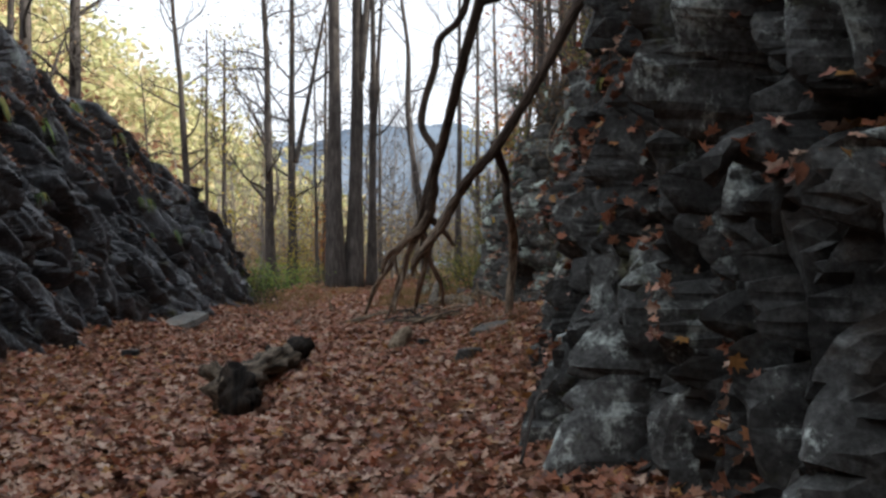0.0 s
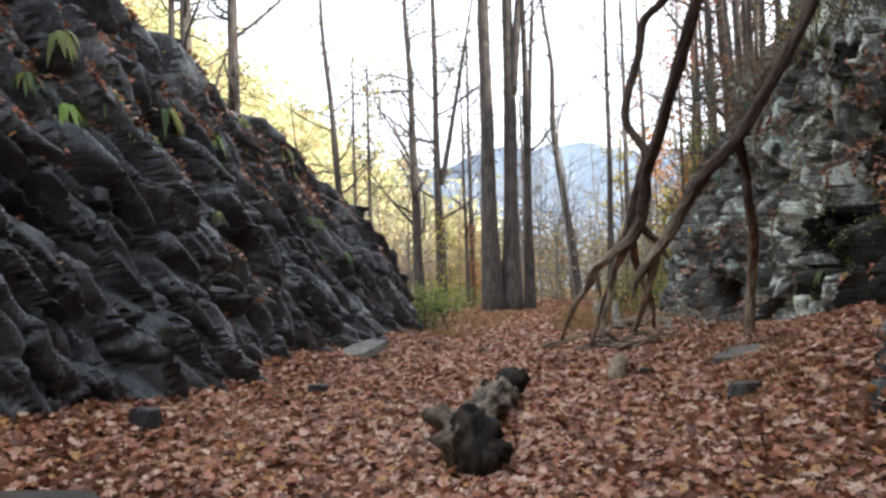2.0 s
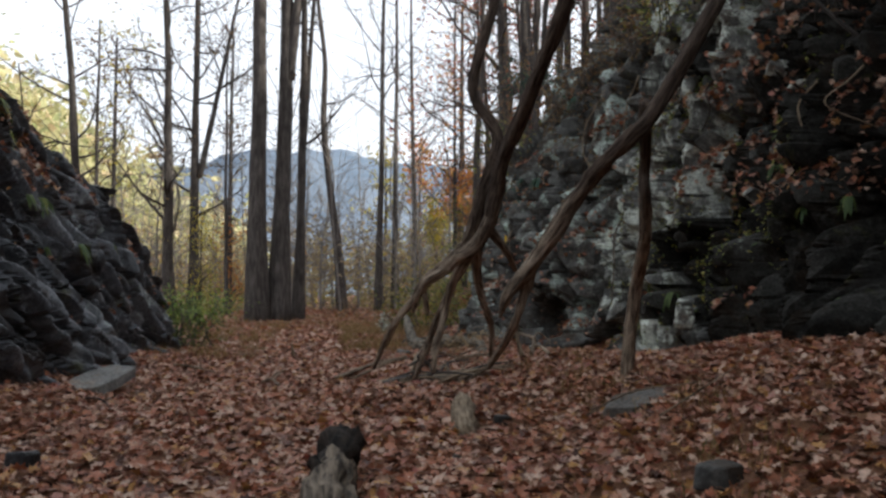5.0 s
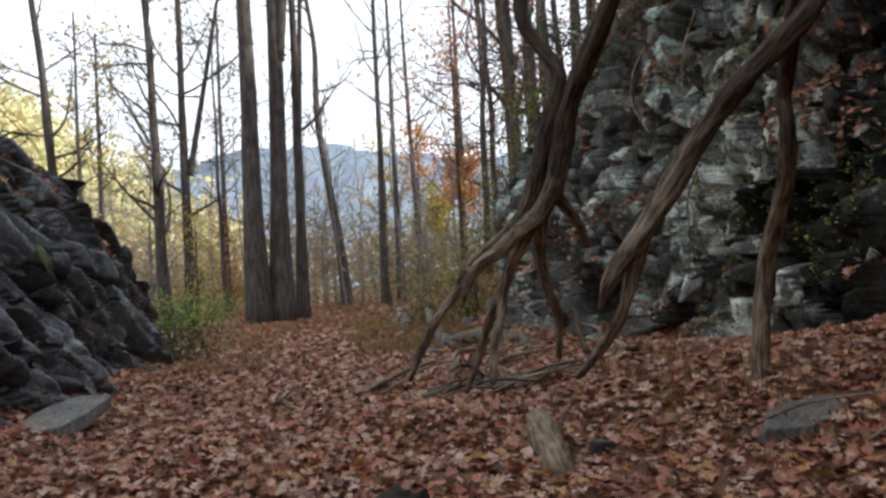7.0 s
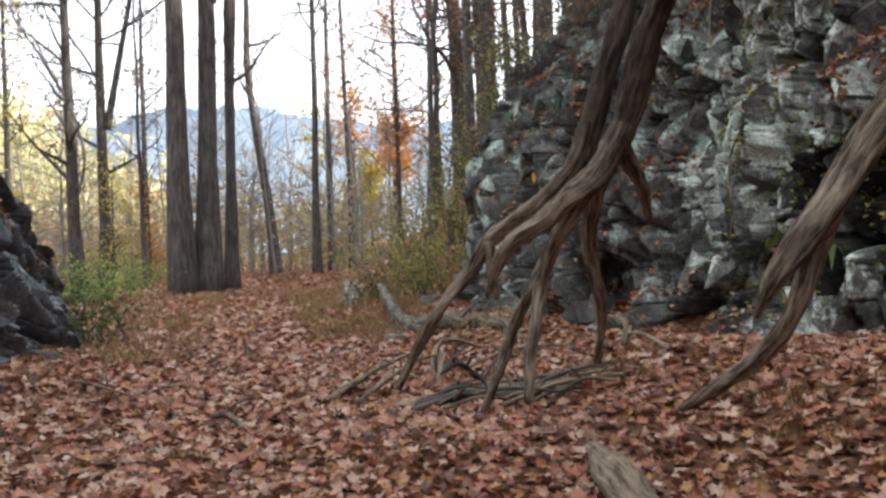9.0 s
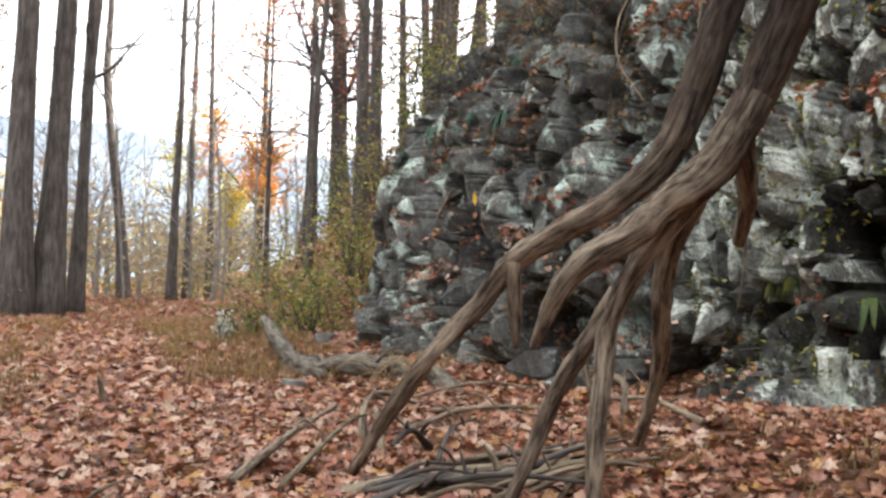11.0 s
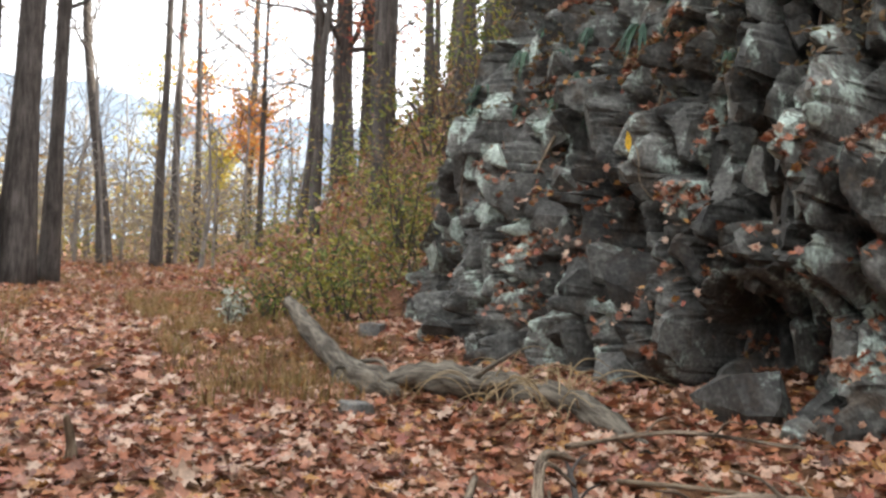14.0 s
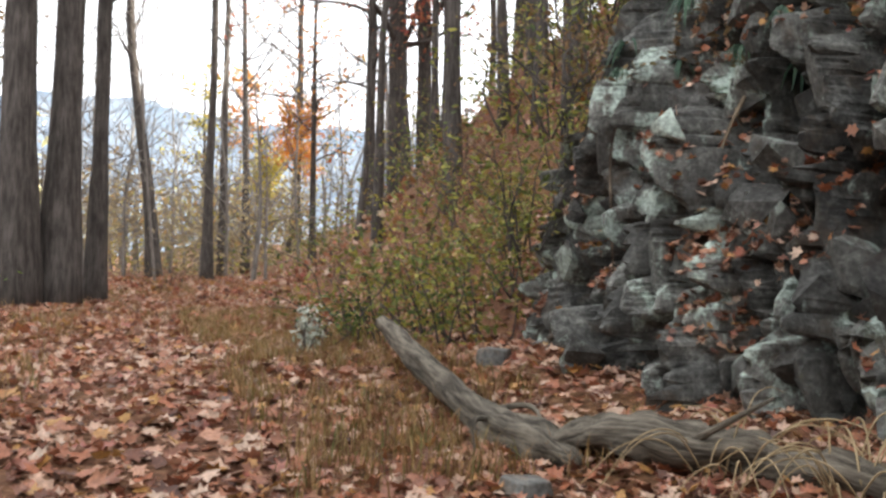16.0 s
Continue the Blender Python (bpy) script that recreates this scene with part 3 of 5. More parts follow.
tube_part("trunk", [(0.72, 12.2, 3.0), (0.93, 12.79, 2.55), (0.94, 12.8, 2.24), (1.04, 13.05, 1.88), (1.08, 13.37, 1.53), (1.07, 13.52, 1.1), (1.0, 13.56, 0.2)], [0.06, 0.06, 0.06, 0.065, 0.065, 0.06, 0.065], VINE_BARK, vine3, sides=12, rough=0.24, seed=33)

# ---- trees ----


def tree(x, y, radius, height, lean=(0, 0), fork=None, leaf=None, leaf_n=0, bend=0.0, limbs=7, seed=0, label="", start=0.35, leaf_size=0.14):
    r = np.random.default_rng(seed + 100)
    z = float(ground_z(x, y)) - 0.15
    ob = thing("tree", label or "nearly bare grey-brown forest tree with thin limbs", "tree", "trees of the wood", (x, y, z))

    def stem(x0, z0, lx, ly, h, rad, n=7):
        pts = [np.array([x0, 0.0, z0])]
        wander = np.zeros(2)
        for k in range(1, n):
            f = k / (n - 1)
            wander = wander + r.normal(0, 0.012 + bend, 2) * h / n
            pts.append(np.array([x0 + lx * f * h + wander[0], ly * f * h + wander[1], z0 + h * f]))
        return np.array(pts), rad * (1 - 0.72 * np.linspace(0, 1, n))
    stems = [stem(0, 0, lean[0], lean[1], height, radius)]
    for fk in fork or []:
        stems.append(stem(fk[0], fk[1], fk[2], fk[3], height * fk[4], radius * fk[5]))
    boles = []
    for k, (p, rad) in enumerate(stems):
        rad = rad.copy()
        if p[0, 2] == 0:
            rad[0] *= 1.45
        boles.append(tube_part("trunk", p, rad, BARK, ob, sides=10, rough=0.08, seed=seed + k))
    twigs, spots = [], []
    for k in range(limbs):
        p, rad = stems[k % len(stems)]
        f = r.uniform(start, 0.98)
        i = f * (len(p) - 1)
        a = p[int(i)] + (p[min(int(i) + 1, len(p) - 1)] - p[int(i)]) * (i - int(i))
        ang, up = r.uniform(0, 2 * np.pi), r.uniform(0.15, 1.1)
        ln = height * r.uniform(0.1, 0.26) * (1.25 - 0.6 * f)
        d = np.array([math.cos(ang), math.sin(ang), up])
        d /= np.linalg.norm(d)
        pts = [a]
        for q in range(4):
            d = d + r.normal(0, 0.2, 3) + np.array([0, 0, 0.1])
            d /= np.linalg.norm(d)
            pts.append(pts[-1] + d * ln / 4)
        r0 = max(0.012, np.interp(i, np.arange(len(rad)), rad) * 0.38)
        tube_part("limb", pts, [r0, r0 * 0.25], BARK, boles[k % len(stems)], sides=6, rough=0.1, seed=seed + 40 + k)
        for q in range(6):
            b = pts[1 + q % 4] * 0.6 + pts[min(4, 2 + q % 4)] * 0.4
            e = d * 0.5 + r.normal(0, 0.8, 3) + np.array([0, 0, 0.25])
            e /= np.linalg.norm(e)
            tl = ln * r.uniform(0.25, 0.55)
            m = b + e * tl * 0.5 + r.normal(0, 0.06, 3) * tl
            tip = m + (e + r.normal(0, 0.3, 3)) * tl * 0.5
            twigs.append(([b, m, tip], [r0 * 0.35, r0 * 0.12], 4, 0.0, 0))
            for w in range(2):
                t2 = m + r.normal(0, 0.35, 3) * tl
                twigs.append(([m, (m + t2) / 2 + r.normal(0, 0.03, 3), t2], [r0 * 0.2, r0 * 0.08], 3, 0.0, 0))
                spots.append(t2)
            spots.append(tip)
    if twigs:
        part("fine_branching", tubes_mesh("fine_branching", twigs), BARK, ob, kind="stuff")
    if leaf and leaf_n and spots:
        spots = np.array(spots)
        pl = spots[r.integers(0, len(spots), leaf_n)] + r.normal(0, 0.3, (leaf_n, 3))
        part("crown", leaves_mesh("crown", pl, r.uniform(0.6, 1.3, leaf_n) * leaf_size, OVAL, 0.3, 1.0, r=r), leaf, ob, kind="stuff")
    return ob


TREES = [
    # x, y, radius, height, keywords
    (-4.5, 36.5, 0.36, 24, dict(lean=(-0.005, 0), limbs=8, start=0.6, seed=1, label="tall straight grey tree trunk beside its twin")),
    (-3.8, 36.8, 0.34, 24, dict(lean=(0.01, 0), fork=[(0.3, 9, 0.09, 0, 0.6, 0.55)], limbs=8, start=0.5, seed=2, label="tall forked grey tree trunk beside its twin")),
    (-3.1, 37.6, 0.2, 18, dict(lean=(0.0, 0), fork=[(0.1, 6.5, 0.06, 0, 0.55, 0.6)], limbs=8, seed=3)),
    (-1.1, 60, 0.3, 24, dict(lean=(-0.11, 0), limbs=7, bend=0.05, seed=4, label="slender tree leaning over the wood")),
    (1.0, 57, 0.22, 26, dict(limbs=7, seed=5, start=0.45)),
    (2.7, 67, 0.24, 26, dict(limbs=7, seed=6, start=0.45, lean=(-0.01, 0))),
    (4.9, 74, 0.26, 27, dict(limbs=7, seed=7, start=0.4, lean=(-0.02, 0))),
    (10.0, 85, 0.4, 27, dict(limbs=14, start=0.2, seed=8, leaf=ORANGE, leaf_n=350, leaf_size=0.35, lean=(0.0, 0), label="tree with sparse orange autumn leaves")),
    (5.9, 48, 0.19, 15, dict(limbs=8, seed=9, lean=(-0.05, 0), bend=0.1, label="dark crooked slim tree on the slope")),
    (7.4, 49, 0.42, 26, dict(limbs=16, start=0.2, seed=10, lean=(-0.05, 0), leaf=RED, leaf_n=2800, leaf_size=0.26, label="stout tree with reddish autumn leaves on the slope")),
    (8.7, 50, 0.33, 25, dict(limbs=14, start=0.25, seed=11, lean=(-0.03, 0), leaf=RED, leaf_n=2400, leaf_size=0.26)),
    (4.1, 34.8, 0.17, 20, dict(limbs=8, seed=12, lean=(-0.01, 0))),
    (6.0, 40, 0.2, 22, dict(limbs=8, seed=13, lean=(-0.02, 0))),
    (7.0, 37, 0.18, 21, dict(limbs=8, seed=14)),
    (-10.0, 35, 0.2, 14, dict(limbs=8, seed=15, bend=0.05, lean=(-0.06, 0), label="slim bent tree beyond the rock face")),
    (-10.2, 52, 0.32, 22, dict(limbs=18, start=0.22, bend=0.03, seed=16, leaf=BROWN, leaf_n=500, leaf_size=0.22, lean=(-0.03, 0))),
    (-9.2, 53, 0.3, 23, dict(limbs=18, start=0.25, seed=17, leaf=BROWN, leaf_n=500, leaf_size=0.22, fork=[(0.2, 8, 0.2, 0, 0.5, 0.6)])),
    (-10.8, 22.5, 0.2, 16, dict(limbs=10, seed=18, start=0.1, label="slim tree rooted on top of the rock face")),
    (-10.2, 24.1, 0.2, 16, dict(limbs=14, seed=19, start=0.1, label="slim tree rooted on top of the rock face")),
    (-11.4, 22.9, 0.12, 15, dict(limbs=8, seed=20, start=0.1, label="slim tree rooted on top of the rock face")),
]
TREES += [
    (10.1, 83, 0.14, 10.5, dict(limbs=16, start=0.5, seed=51, leaf=ORANGE, leaf_n=2200, leaf_size=0.36, label="small tree with a crown of orange leaves")),
    (8.3, 88, 0.14, 9, dict(limbs=16, start=0.15, seed=52, leaf=YELLOW, leaf_n=1800, leaf_size=0.4, label="small tree with yellow-green leaves")),
    (-8.0, 47, 0.08, 5, dict(limbs=14, start=0.15, seed=53, leaf=YELLOW, leaf_n=900, leaf_size=0.14, label="small sapling with yellow leaves")),
    (-6.9, 50, 0.08, 4.5, dict(limbs=14, start=0.15, seed=54, leaf=ORANGE, leaf_n=900, leaf_size=0.14, label="small sapling with orange leaves")),
    (3.9, 40, 0.13, 18, dict(limbs=8, seed=31, lean=(0.02, 0), bend=0.03)), (5.2, 33, 0.12, 17, dict(limbs=9, seed=32, bend=0.04)),
    (7.9, 34, 0.22, 21, dict(limbs=8, seed=33)), (9.3, 36, 0.2, 21, dict(limbs=8, seed=34, lean=(-0.02, 0))),
    (8.2, 30, 0.2, 19, dict(limbs=8, seed=35)), (6.9, 27.5, 0.14, 17, dict(limbs=9, seed=36, bend=0.04)),
    (9.5, 43, 0.25, 23, dict(limbs=14, start=0.2, seed=37, leaf=RED, leaf_n=2000, leaf_size=0.24)), (5.5, 56, 0.15, 18, dict(limbs=14, start=0.2, seed=38, leaf=ORANGE, leaf_n=700, leaf_size=0.25)),
    (3.4, 88, 0.2, 16, dict(limbs=10, seed=39, leaf=YELLOW, leaf_n=700, leaf_size=0.45, start=0.1)), (7.2, 92, 0.2, 17, dict(limbs=10, seed=40, leaf=ORANGE, leaf_n=700, leaf_size=0.5, start=0.1)),
    (-6.6, 46, 0.11, 13, dict(limbs=9, seed=41, bend=0.05, start=0.2)), (-12.5, 46, 0.14, 15, dict(limbs=10, seed=42, leaf=BROWN, leaf_n=300, leaf_size=0.2)),
    (-13.8, 41, 0.1, 12, dict(limbs=9, seed=43, bend=0.05, start=0.2)), (-8.1, 60, 0.2, 19, dict(limbs=10, seed=44, leaf=BROWN, leaf_n=400, leaf_size=0.25)),
    (-14.5, 58, 0.22, 18, dict(limbs=12, seed=45, leaf=YELLOW, leaf_n=600, leaf_size=0.3, start=0.2)), (-5.2, 72, 0.2, 18, dict(limbs=10, seed=46, start=0.2)),
    (4.6, 14.2, 0.1, 9, dict(limbs=9, seed=47, start=0.1, label="slim tree on top of the cliff")), (5.2, 19.5, 0.12, 9, dict(limbs=9, seed=48, start=0.1, label="slim tree on top of the cliff")),
]
for k, (x, y, rad) in enumerate([(4.0, 29.5, 0.09), (4.9, 31.0, 0.13), (6.0, 30.5, 0.1), (7.2, 32.5, 0.15), (5.6, 35.5, 0.12), (8.8, 38.5, 0.16), (6.6, 43, 0.14), (10.4, 41, 0.17), (8.0, 46, 0.15), (11.5, 47, 0.2), (4.7, 45, 0.11), (12.5, 53, 0.2)]):
    TREES.append((x, y, rad, 15 + 4 * (k % 3), dict(limbs=8, seed=500 + k, start=0.3, bend=0.03, lean=(0.02 * (k % 3 - 1), 0), leaf=(BROWN, RED, OLIVE)[k % 3], leaf_n=800, leaf_size=0.15)))
for x, y, rad, h, kw in TREES:
    kw["limbs"] = kw["limbs"] + 5
    if "leaf" not in kw:
        kw.update(leaf=BROWN, leaf_n=170, leaf_size=0.13)
    tree(x, y, rad, h, **kw)

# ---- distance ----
# distance haze is painted in: a blue-grey base colour and a faint glow
MOUNT, n_, l_, b_ = mat("haze_tinted_mountain", 1.0, 0.0)
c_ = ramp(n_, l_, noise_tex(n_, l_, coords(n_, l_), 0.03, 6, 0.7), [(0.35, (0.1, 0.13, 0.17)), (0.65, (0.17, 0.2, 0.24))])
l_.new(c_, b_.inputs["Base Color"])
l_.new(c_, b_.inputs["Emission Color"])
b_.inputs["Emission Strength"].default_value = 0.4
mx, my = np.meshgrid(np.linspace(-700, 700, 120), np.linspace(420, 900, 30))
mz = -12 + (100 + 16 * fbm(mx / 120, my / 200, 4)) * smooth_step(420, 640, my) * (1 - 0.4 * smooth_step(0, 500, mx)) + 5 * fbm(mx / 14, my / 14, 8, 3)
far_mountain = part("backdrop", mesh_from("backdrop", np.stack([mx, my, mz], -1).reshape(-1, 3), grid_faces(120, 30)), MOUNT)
tagged(far_mountain, "wooded mountain far across the valley, haze painted into its blue colour", "mountain", kind="structure")

# leaf tones lightened to carry the glare of sun and haze
HILL = leaf_material("sun_paled_hill_leaf", [(0.0, (0.36, 0.4, 0.19)), (0.45, (0.62, 0.62, 0.33)), (0.8, (0.75, 0.7, 0.42)), (1.0, (0.68, 0.54, 0.34))], 0.8, 0.4)


# grey-brown leaves made paler, with the haze of distance in their tones
HAZY = leaf_material("hazed_grey_brown_leaf", [(0.0, (0.22, 0.18, 0.13)), (0.5, (0.36, 0.3, 0.2)), (0.8, (0.46, 0.38, 0.2)), (1.0, (0.46, 0.27, 0.12))], 0.8, 0.4)


def clumps(name, n, xr, yr, per, spread, size, lift, material, label, seed, keep=None, outline=OVAL):
    r = np.random.default_rng(seed)
    cx, cy = r.uniform(*xr, n), r.uniform(*yr, n)
    if keep is not None:
        ok = keep(cx, cy)
        cx, cy = cx[ok], cy[ok]
    n = len(cx)
    cz = ground_z(cx, cy) + r.uniform(*lift, n)
    sc = r.uniform(0.6, 1.3, n)
    d = r.normal(0, 1, (n, per, 3)) * np.array(spread) * sc[:, None, None]
    pl = (np.stack([cx, cy, cz], -1)[:, None, :] + d).reshape(-1, 3)
    ob = part(name, leaves_mesh(name, pl, r.uniform(0.5, 1.4, len(pl)) * size, outline, 0.4, 1.1, r=r), material)
    return tagged(ob, label, "foliage", kind="stuff")


clumps("hillside_wood", 420, (-110, -15), (95, 185), 60, (2.6, 2.6, 2.6), 1.5, (1, 8), HILL, "yellow-green autumn wood on the far hillside, paled for sun and haze", 61)
clumps("valley_thicket", 620, (-34, 18), (60, 98), 40, (1.6, 1.6, 1.4), 0.38, (0.3, 5), HAZY, "grey-brown autumn thicket of the distant wood, paled with haze", 62, lambda x, y: x < 6 + (y - 60) * 0.2)
clumps("far_undergrowth", 170, (-30, 8), (46, 85), 40, (1.2, 1.2, 0.7), 0.22, (0.2, 1.4), OLIVE, "olive and yellow undergrowth of the distant wood", 63, lambda x, y: (x < -5.5) | (y > 62))
clumps("yellow_thicket", 70, (-22, 14), (75, 110), 50, (1.8, 1.8, 1.8), 0.4, (1, 7), YELLOW, "yellow autumn saplings in the distance", 64)

r_ = np.random.default_rng(77)
items = []
for k in range(190):
    x, y = r_.uniform(-38, 18), r_.uniform(52, 100)
    if x > 3 + (y - 52) * 0.12 and r_.random() < 0.4:
        continue
    z = float(ground_z(x, y)) - 0.2
    h, rad = r_.uniform(5, 15), r_.uniform(0.05, 0.14)
    lx, ly = r_.normal(0, 0.06, 2) * h
    base = np.array([x, y, z])
    stem = [base + np.array([lx * f + r_.normal(0, 0.05 * h) * f, ly * f, h * f]) for f in (0, 0.3, 0.6, 1.0)]
    items.append((stem, [rad, rad * 0.25], 5, 0.0, k))
    for q in range(22):
        f = r_.uniform(0.15, 0.95)
        a = base + np.array([lx * f, ly * f, h * f])
        d = np.array([r_.normal(), r_.normal() * 0.5, abs(r_.normal()) * 0.9 + 0.3])
        ln = h * 0.24 * (1.1 - f * 0.5)
        m = a + d * ln * 0.45
        items.append(([a, m, m + d * ln * 0.4 + r_.normal(0, 0.12, 3) * ln], [rad * 0.3, 0.012], 3, 0.0, k))
far_wood = part("far_trunk_thicket", tubes_mesh("far_trunk_thicket", items), HAZED_BARK)
tagged(far_wood, "thicket of thin bare grey saplings in the distant wood, paled with haze", "saplings", kind="stuff")

# ---- shrubs ----


def shrub(x, y, w, h, leaf, n, label, seed, leaf_size=0.06, deep=None, z=None):
    n = int(n * 0.6)
    r = np.random.default_rng(seed)
    z0 = float(ground_z(x, y)) if z is None else z
    ob = thing("shrub", label, "shrub", "", (x, y, z0 - 0.05))
    spots = []
    for k in range(11):
        a = np.array([r.normal(0, w * 0.2), r.normal(0, (deep or w) * 0.15), 0])
        d = np.array([r.normal(0, w * 0.32), r.normal(0, (deep or w) * 0.32), h * r.uniform(0.6, 1.05)])
        pts = [a, a + d * 0.35 + r.normal(0, 0.04, 3), a + d * 0.7 + r.normal(0, 0.06, 3), a + d + np.array([d[0] * 0.2, d[1] * 0.2, -0.05])]
        tube_part("stem", pts, [0.014, 0.004], BARK, ob, sides=5, rough=0.05, seed=k)
        for f in np.linspace(0.15, 1, 12):
            spots.append(a + d * f)
    spots = np.array(spots)
    pl = spots[r.integers(0, len(spots), n)] + r.normal(0, 1, (n, 3)) * np.array([w * 0.16, (deep or w) * 0.16, h * 0.13])
    pl[:, 2] = np.maximum(pl[:, 2], 0.03)
    part("foliage", leaves_mesh("foliage", pl, r.uniform(0.6, 1.4, n) * leaf_size, OVAL, 0.3, 0.9, r=r), leaf, ob, kind="stuff")
    return ob


SHRUBS = [
    (0.75, 27.2, 1.7, 1.35, OLIVE, 1500, "olive and yellow leafed shrub beside the cliff foot", 0.08),
    (1.6, 28.6, 2.0, 1.9, OLIVE, 1600, "tall olive shrub on the slope", 0.08),
    (0.1, 27.6, 1.1, 0.75, GREEN, 700, "low green shrub at the end of the fallen log", 0.07),
    (2.7, 31, 2.2, 2.1, OLIVE, 1300, "yellowing shrub on the slope", 0.09),
    (1.5, 32, 1.8, 1.1, OLIVE, 900, "low yellowing shrub beside the path", 0.09),
    (3.8, 34, 2.4, 2.2, BROWN, 1000, "brown leafed shrub on the slope", 0.1),
    (4.6, 29.5, 2.2, 2.2, OLIVE, 1200, "yellowing shrub on the slope", 0.09),
    (5.0, 38, 2.6, 2.2, OLIVE, 1000, "yellowing shrub on the slope", 0.11),
    (3.0, 39, 2.0, 1.3, BROWN, 800, "brown shrub beside the path", 0.1),
    (-6.5, 34.0, 2.4, 1.3, MEADOW, 2600, "low bright green shrub beside the twin trees", 0.1),
    (-8.4, 33.5, 2.2, 1.3, MEADOW, 1800, "low green shrub beyond the rock face", 0.1),
    (-5.35, 25.0, 1.1, 1.1, GREEN, 900, "dark green shrub at the end of the rock face", 0.07),
    (-4.7, 22.4, 1.0, 0.9, GREEN, 1300, "dark green shrub against the rock face", 0.07),
    (-7.4, 29, 2.0, 1.6, BROWN, 800, "brown leafed shrub beyond the rock face", 0.08),
    (-10.5, 40, 3.0, 2.4, BROWN, 900, "brown leafed shrub in the wood", 0.12),
    (-13, 44, 3.0, 2.4, OLIVE, 900, "olive shrub in the wood", 0.12),
    (-6.2, 42, 2.0, 1.3, OLIVE, 800, "olive shrub in the wood", 0.1),
    (-1.0, 46, 1.8, 0.9, BROWN, 700, "low brown shrub in the wood", 0.1),
]
SHRUBS += [(x, y, w, h, leaf, n, "yellowing leafy shrub on the steep slope", 0.085) for x, y, w, h, leaf, n in (
    (1.2, 26.4, 1.4, 1.3, OLIVE, 1300), (2.2, 27.3, 1.6, 1.6, OLIVE, 1300), (3.4, 27.8, 1.8, 1.7, OLIVE, 1200), (4.6, 27.2, 1.8, 1.9, OLIVE, 1100),
    (5.8, 28.4, 2.0, 1.9, BROWN, 900), (6.8, 30, 2.2, 2.2, OLIVE, 900), (8.2, 32, 2.4, 2.2, BROWN, 900), (6.2, 33.5, 2.4, 2.0, OLIVE, 900), (9.5, 35, 2.6, 2.2, BROWN, 800), (2.6, 25.9, 1.4, 1.3, OLIVE, 1200), (3.4, 25.4, 1.5, 1.4, OLIVE, 1200), (4.2, 26.0, 1.6, 1.4, OLIVE, 1100), (3.0, 29.5, 1.6, 1.3, OLIVE, 1000), (3.6, 31.5, 1.8, 1.4, BROWN, 900), (7.6, 38, 2.6, 2.2, OLIVE, 800))]
for k, (x, y, w, h, leaf, n, label, ls) in enumerate(SHRUBS):
    shrub(x, y, w, h, leaf, n, label, 200 + k, ls)

# ---- logs, stones, sticks ----


def on(x, y, up=0.0):
    return (x, y, float(ground_z(x, y)) + up)


log1 = thing("rotten_log", "short rotten log with a dark upturned root end lying on leaves", "log")
tube_part("stem", [on(-1.98, 8.1, 0.2), on(-2.04, 8.6, 0.22), on(-2.02, 9.4, 0.2), on(-2.0, 10.2, 0.17), on(-1.96, 10.8, 0.19), on(-1.93, 11.2, 0.22)], [0.19, 0.17, 0.13, 0.14, 0.12, 0.11], ROTTEN, log1, sides=20, rough=0.45, seed=51)
tube_part("tip", [on(-1.97, 10.7, 0.19), on(-1.93, 11.2, 0.24), on(-1.9, 11.6, 0.28), on(-1.88, 11.85, 0.26)], [0.09, 0.135, 0.13, 0.05], CHAR, log1, "black broken end", sides=14, rough=0.5, seed=61)
tube_part("root_end", [on(-1.88, 7.85, -0.1), on(-1.88, 7.95, 0.1), on(-1.92, 8.12, 0.24), on(-2.02, 8.3, 0.3), on(-2.1, 8.4, 0.3)], [0.1, 0.14, 0.165, 0.12, 0.05], CHAR, log1, "black rotten root end", sides=18, rough=0.5, seed=52)
tube_part("knot", [on(-2.05, 8.4, 0.25), on(-2.24, 8.48, 0.32), on(-2.38, 8.5, 0.34)], [0.13, 0.1, 0.04], ROTTEN, log1, sides=12, rough=0.45, seed=53)
tube_part("knot", [on(-1.9, 8.0, 0.1), on(-1.72, 7.95, 0.2), on(-1.66, 7.93, 0.22)], [0.12, 0.09, 0.04], CHAR, log1, sides=12, rough=0.45, seed=63)
tube_part("knot", [on(-2.02, 10.3, 0.17), on(-2.08, 10.35, 0.32), on(-2.1, 10.4, 0.37)], [0.07, 0.05, 0.025], CHAR, log1, sides=9, rough=0.3, seed=54)

log2 = thing("pale_log", "pale weathered broken log half sunk in leaves", "log")
tube_part("stem", [on(-0.57, 14.35, 0.16), on(-0.59, 14.1, 0.14), on(-0.64, 13.7, 0.11), on(-0.7, 13.2, 0.06), on(-0.74, 12.9, 0.0)], [0.03, 0.085, 0.115, 0.12, 0.1], PALE_WOOD, log2, sides=14, rough=0.25, seed=55)

log3 = thing("fallen_trunk", "long grey fallen trunk lying below the cliff", "log")
tube_part("stem", [(-0.17, 25.5, 0.5), (-0.21, 24.5, 0.36), (-0.25, 23.3, 0.2), on(-0.27, 22.5, 0.1), on(-0.24, 21.9, 0.09), on(-0.16, 21.6, 0.05)],
          [0.08, 0.1, 0.11, 0.12, 0.12, 0.05], LOG_BARK, log3, sides=18, rough=0.3, seed=56)
tube_part("stem", [on(-0.2, 21.82, 0.1), on(0.0, 21.68, 0.14), on(0.2, 21.5, 0.15), on(0.4, 21.15, 0.13), on(0.5, 20.9, 0.13), on(0.56, 20.75, 0.1)], [0.06, 0.11, 0.125, 0.12, 0.11, 0.05], LOG_BARK, log3, sides=18, rough=0.35, seed=66)
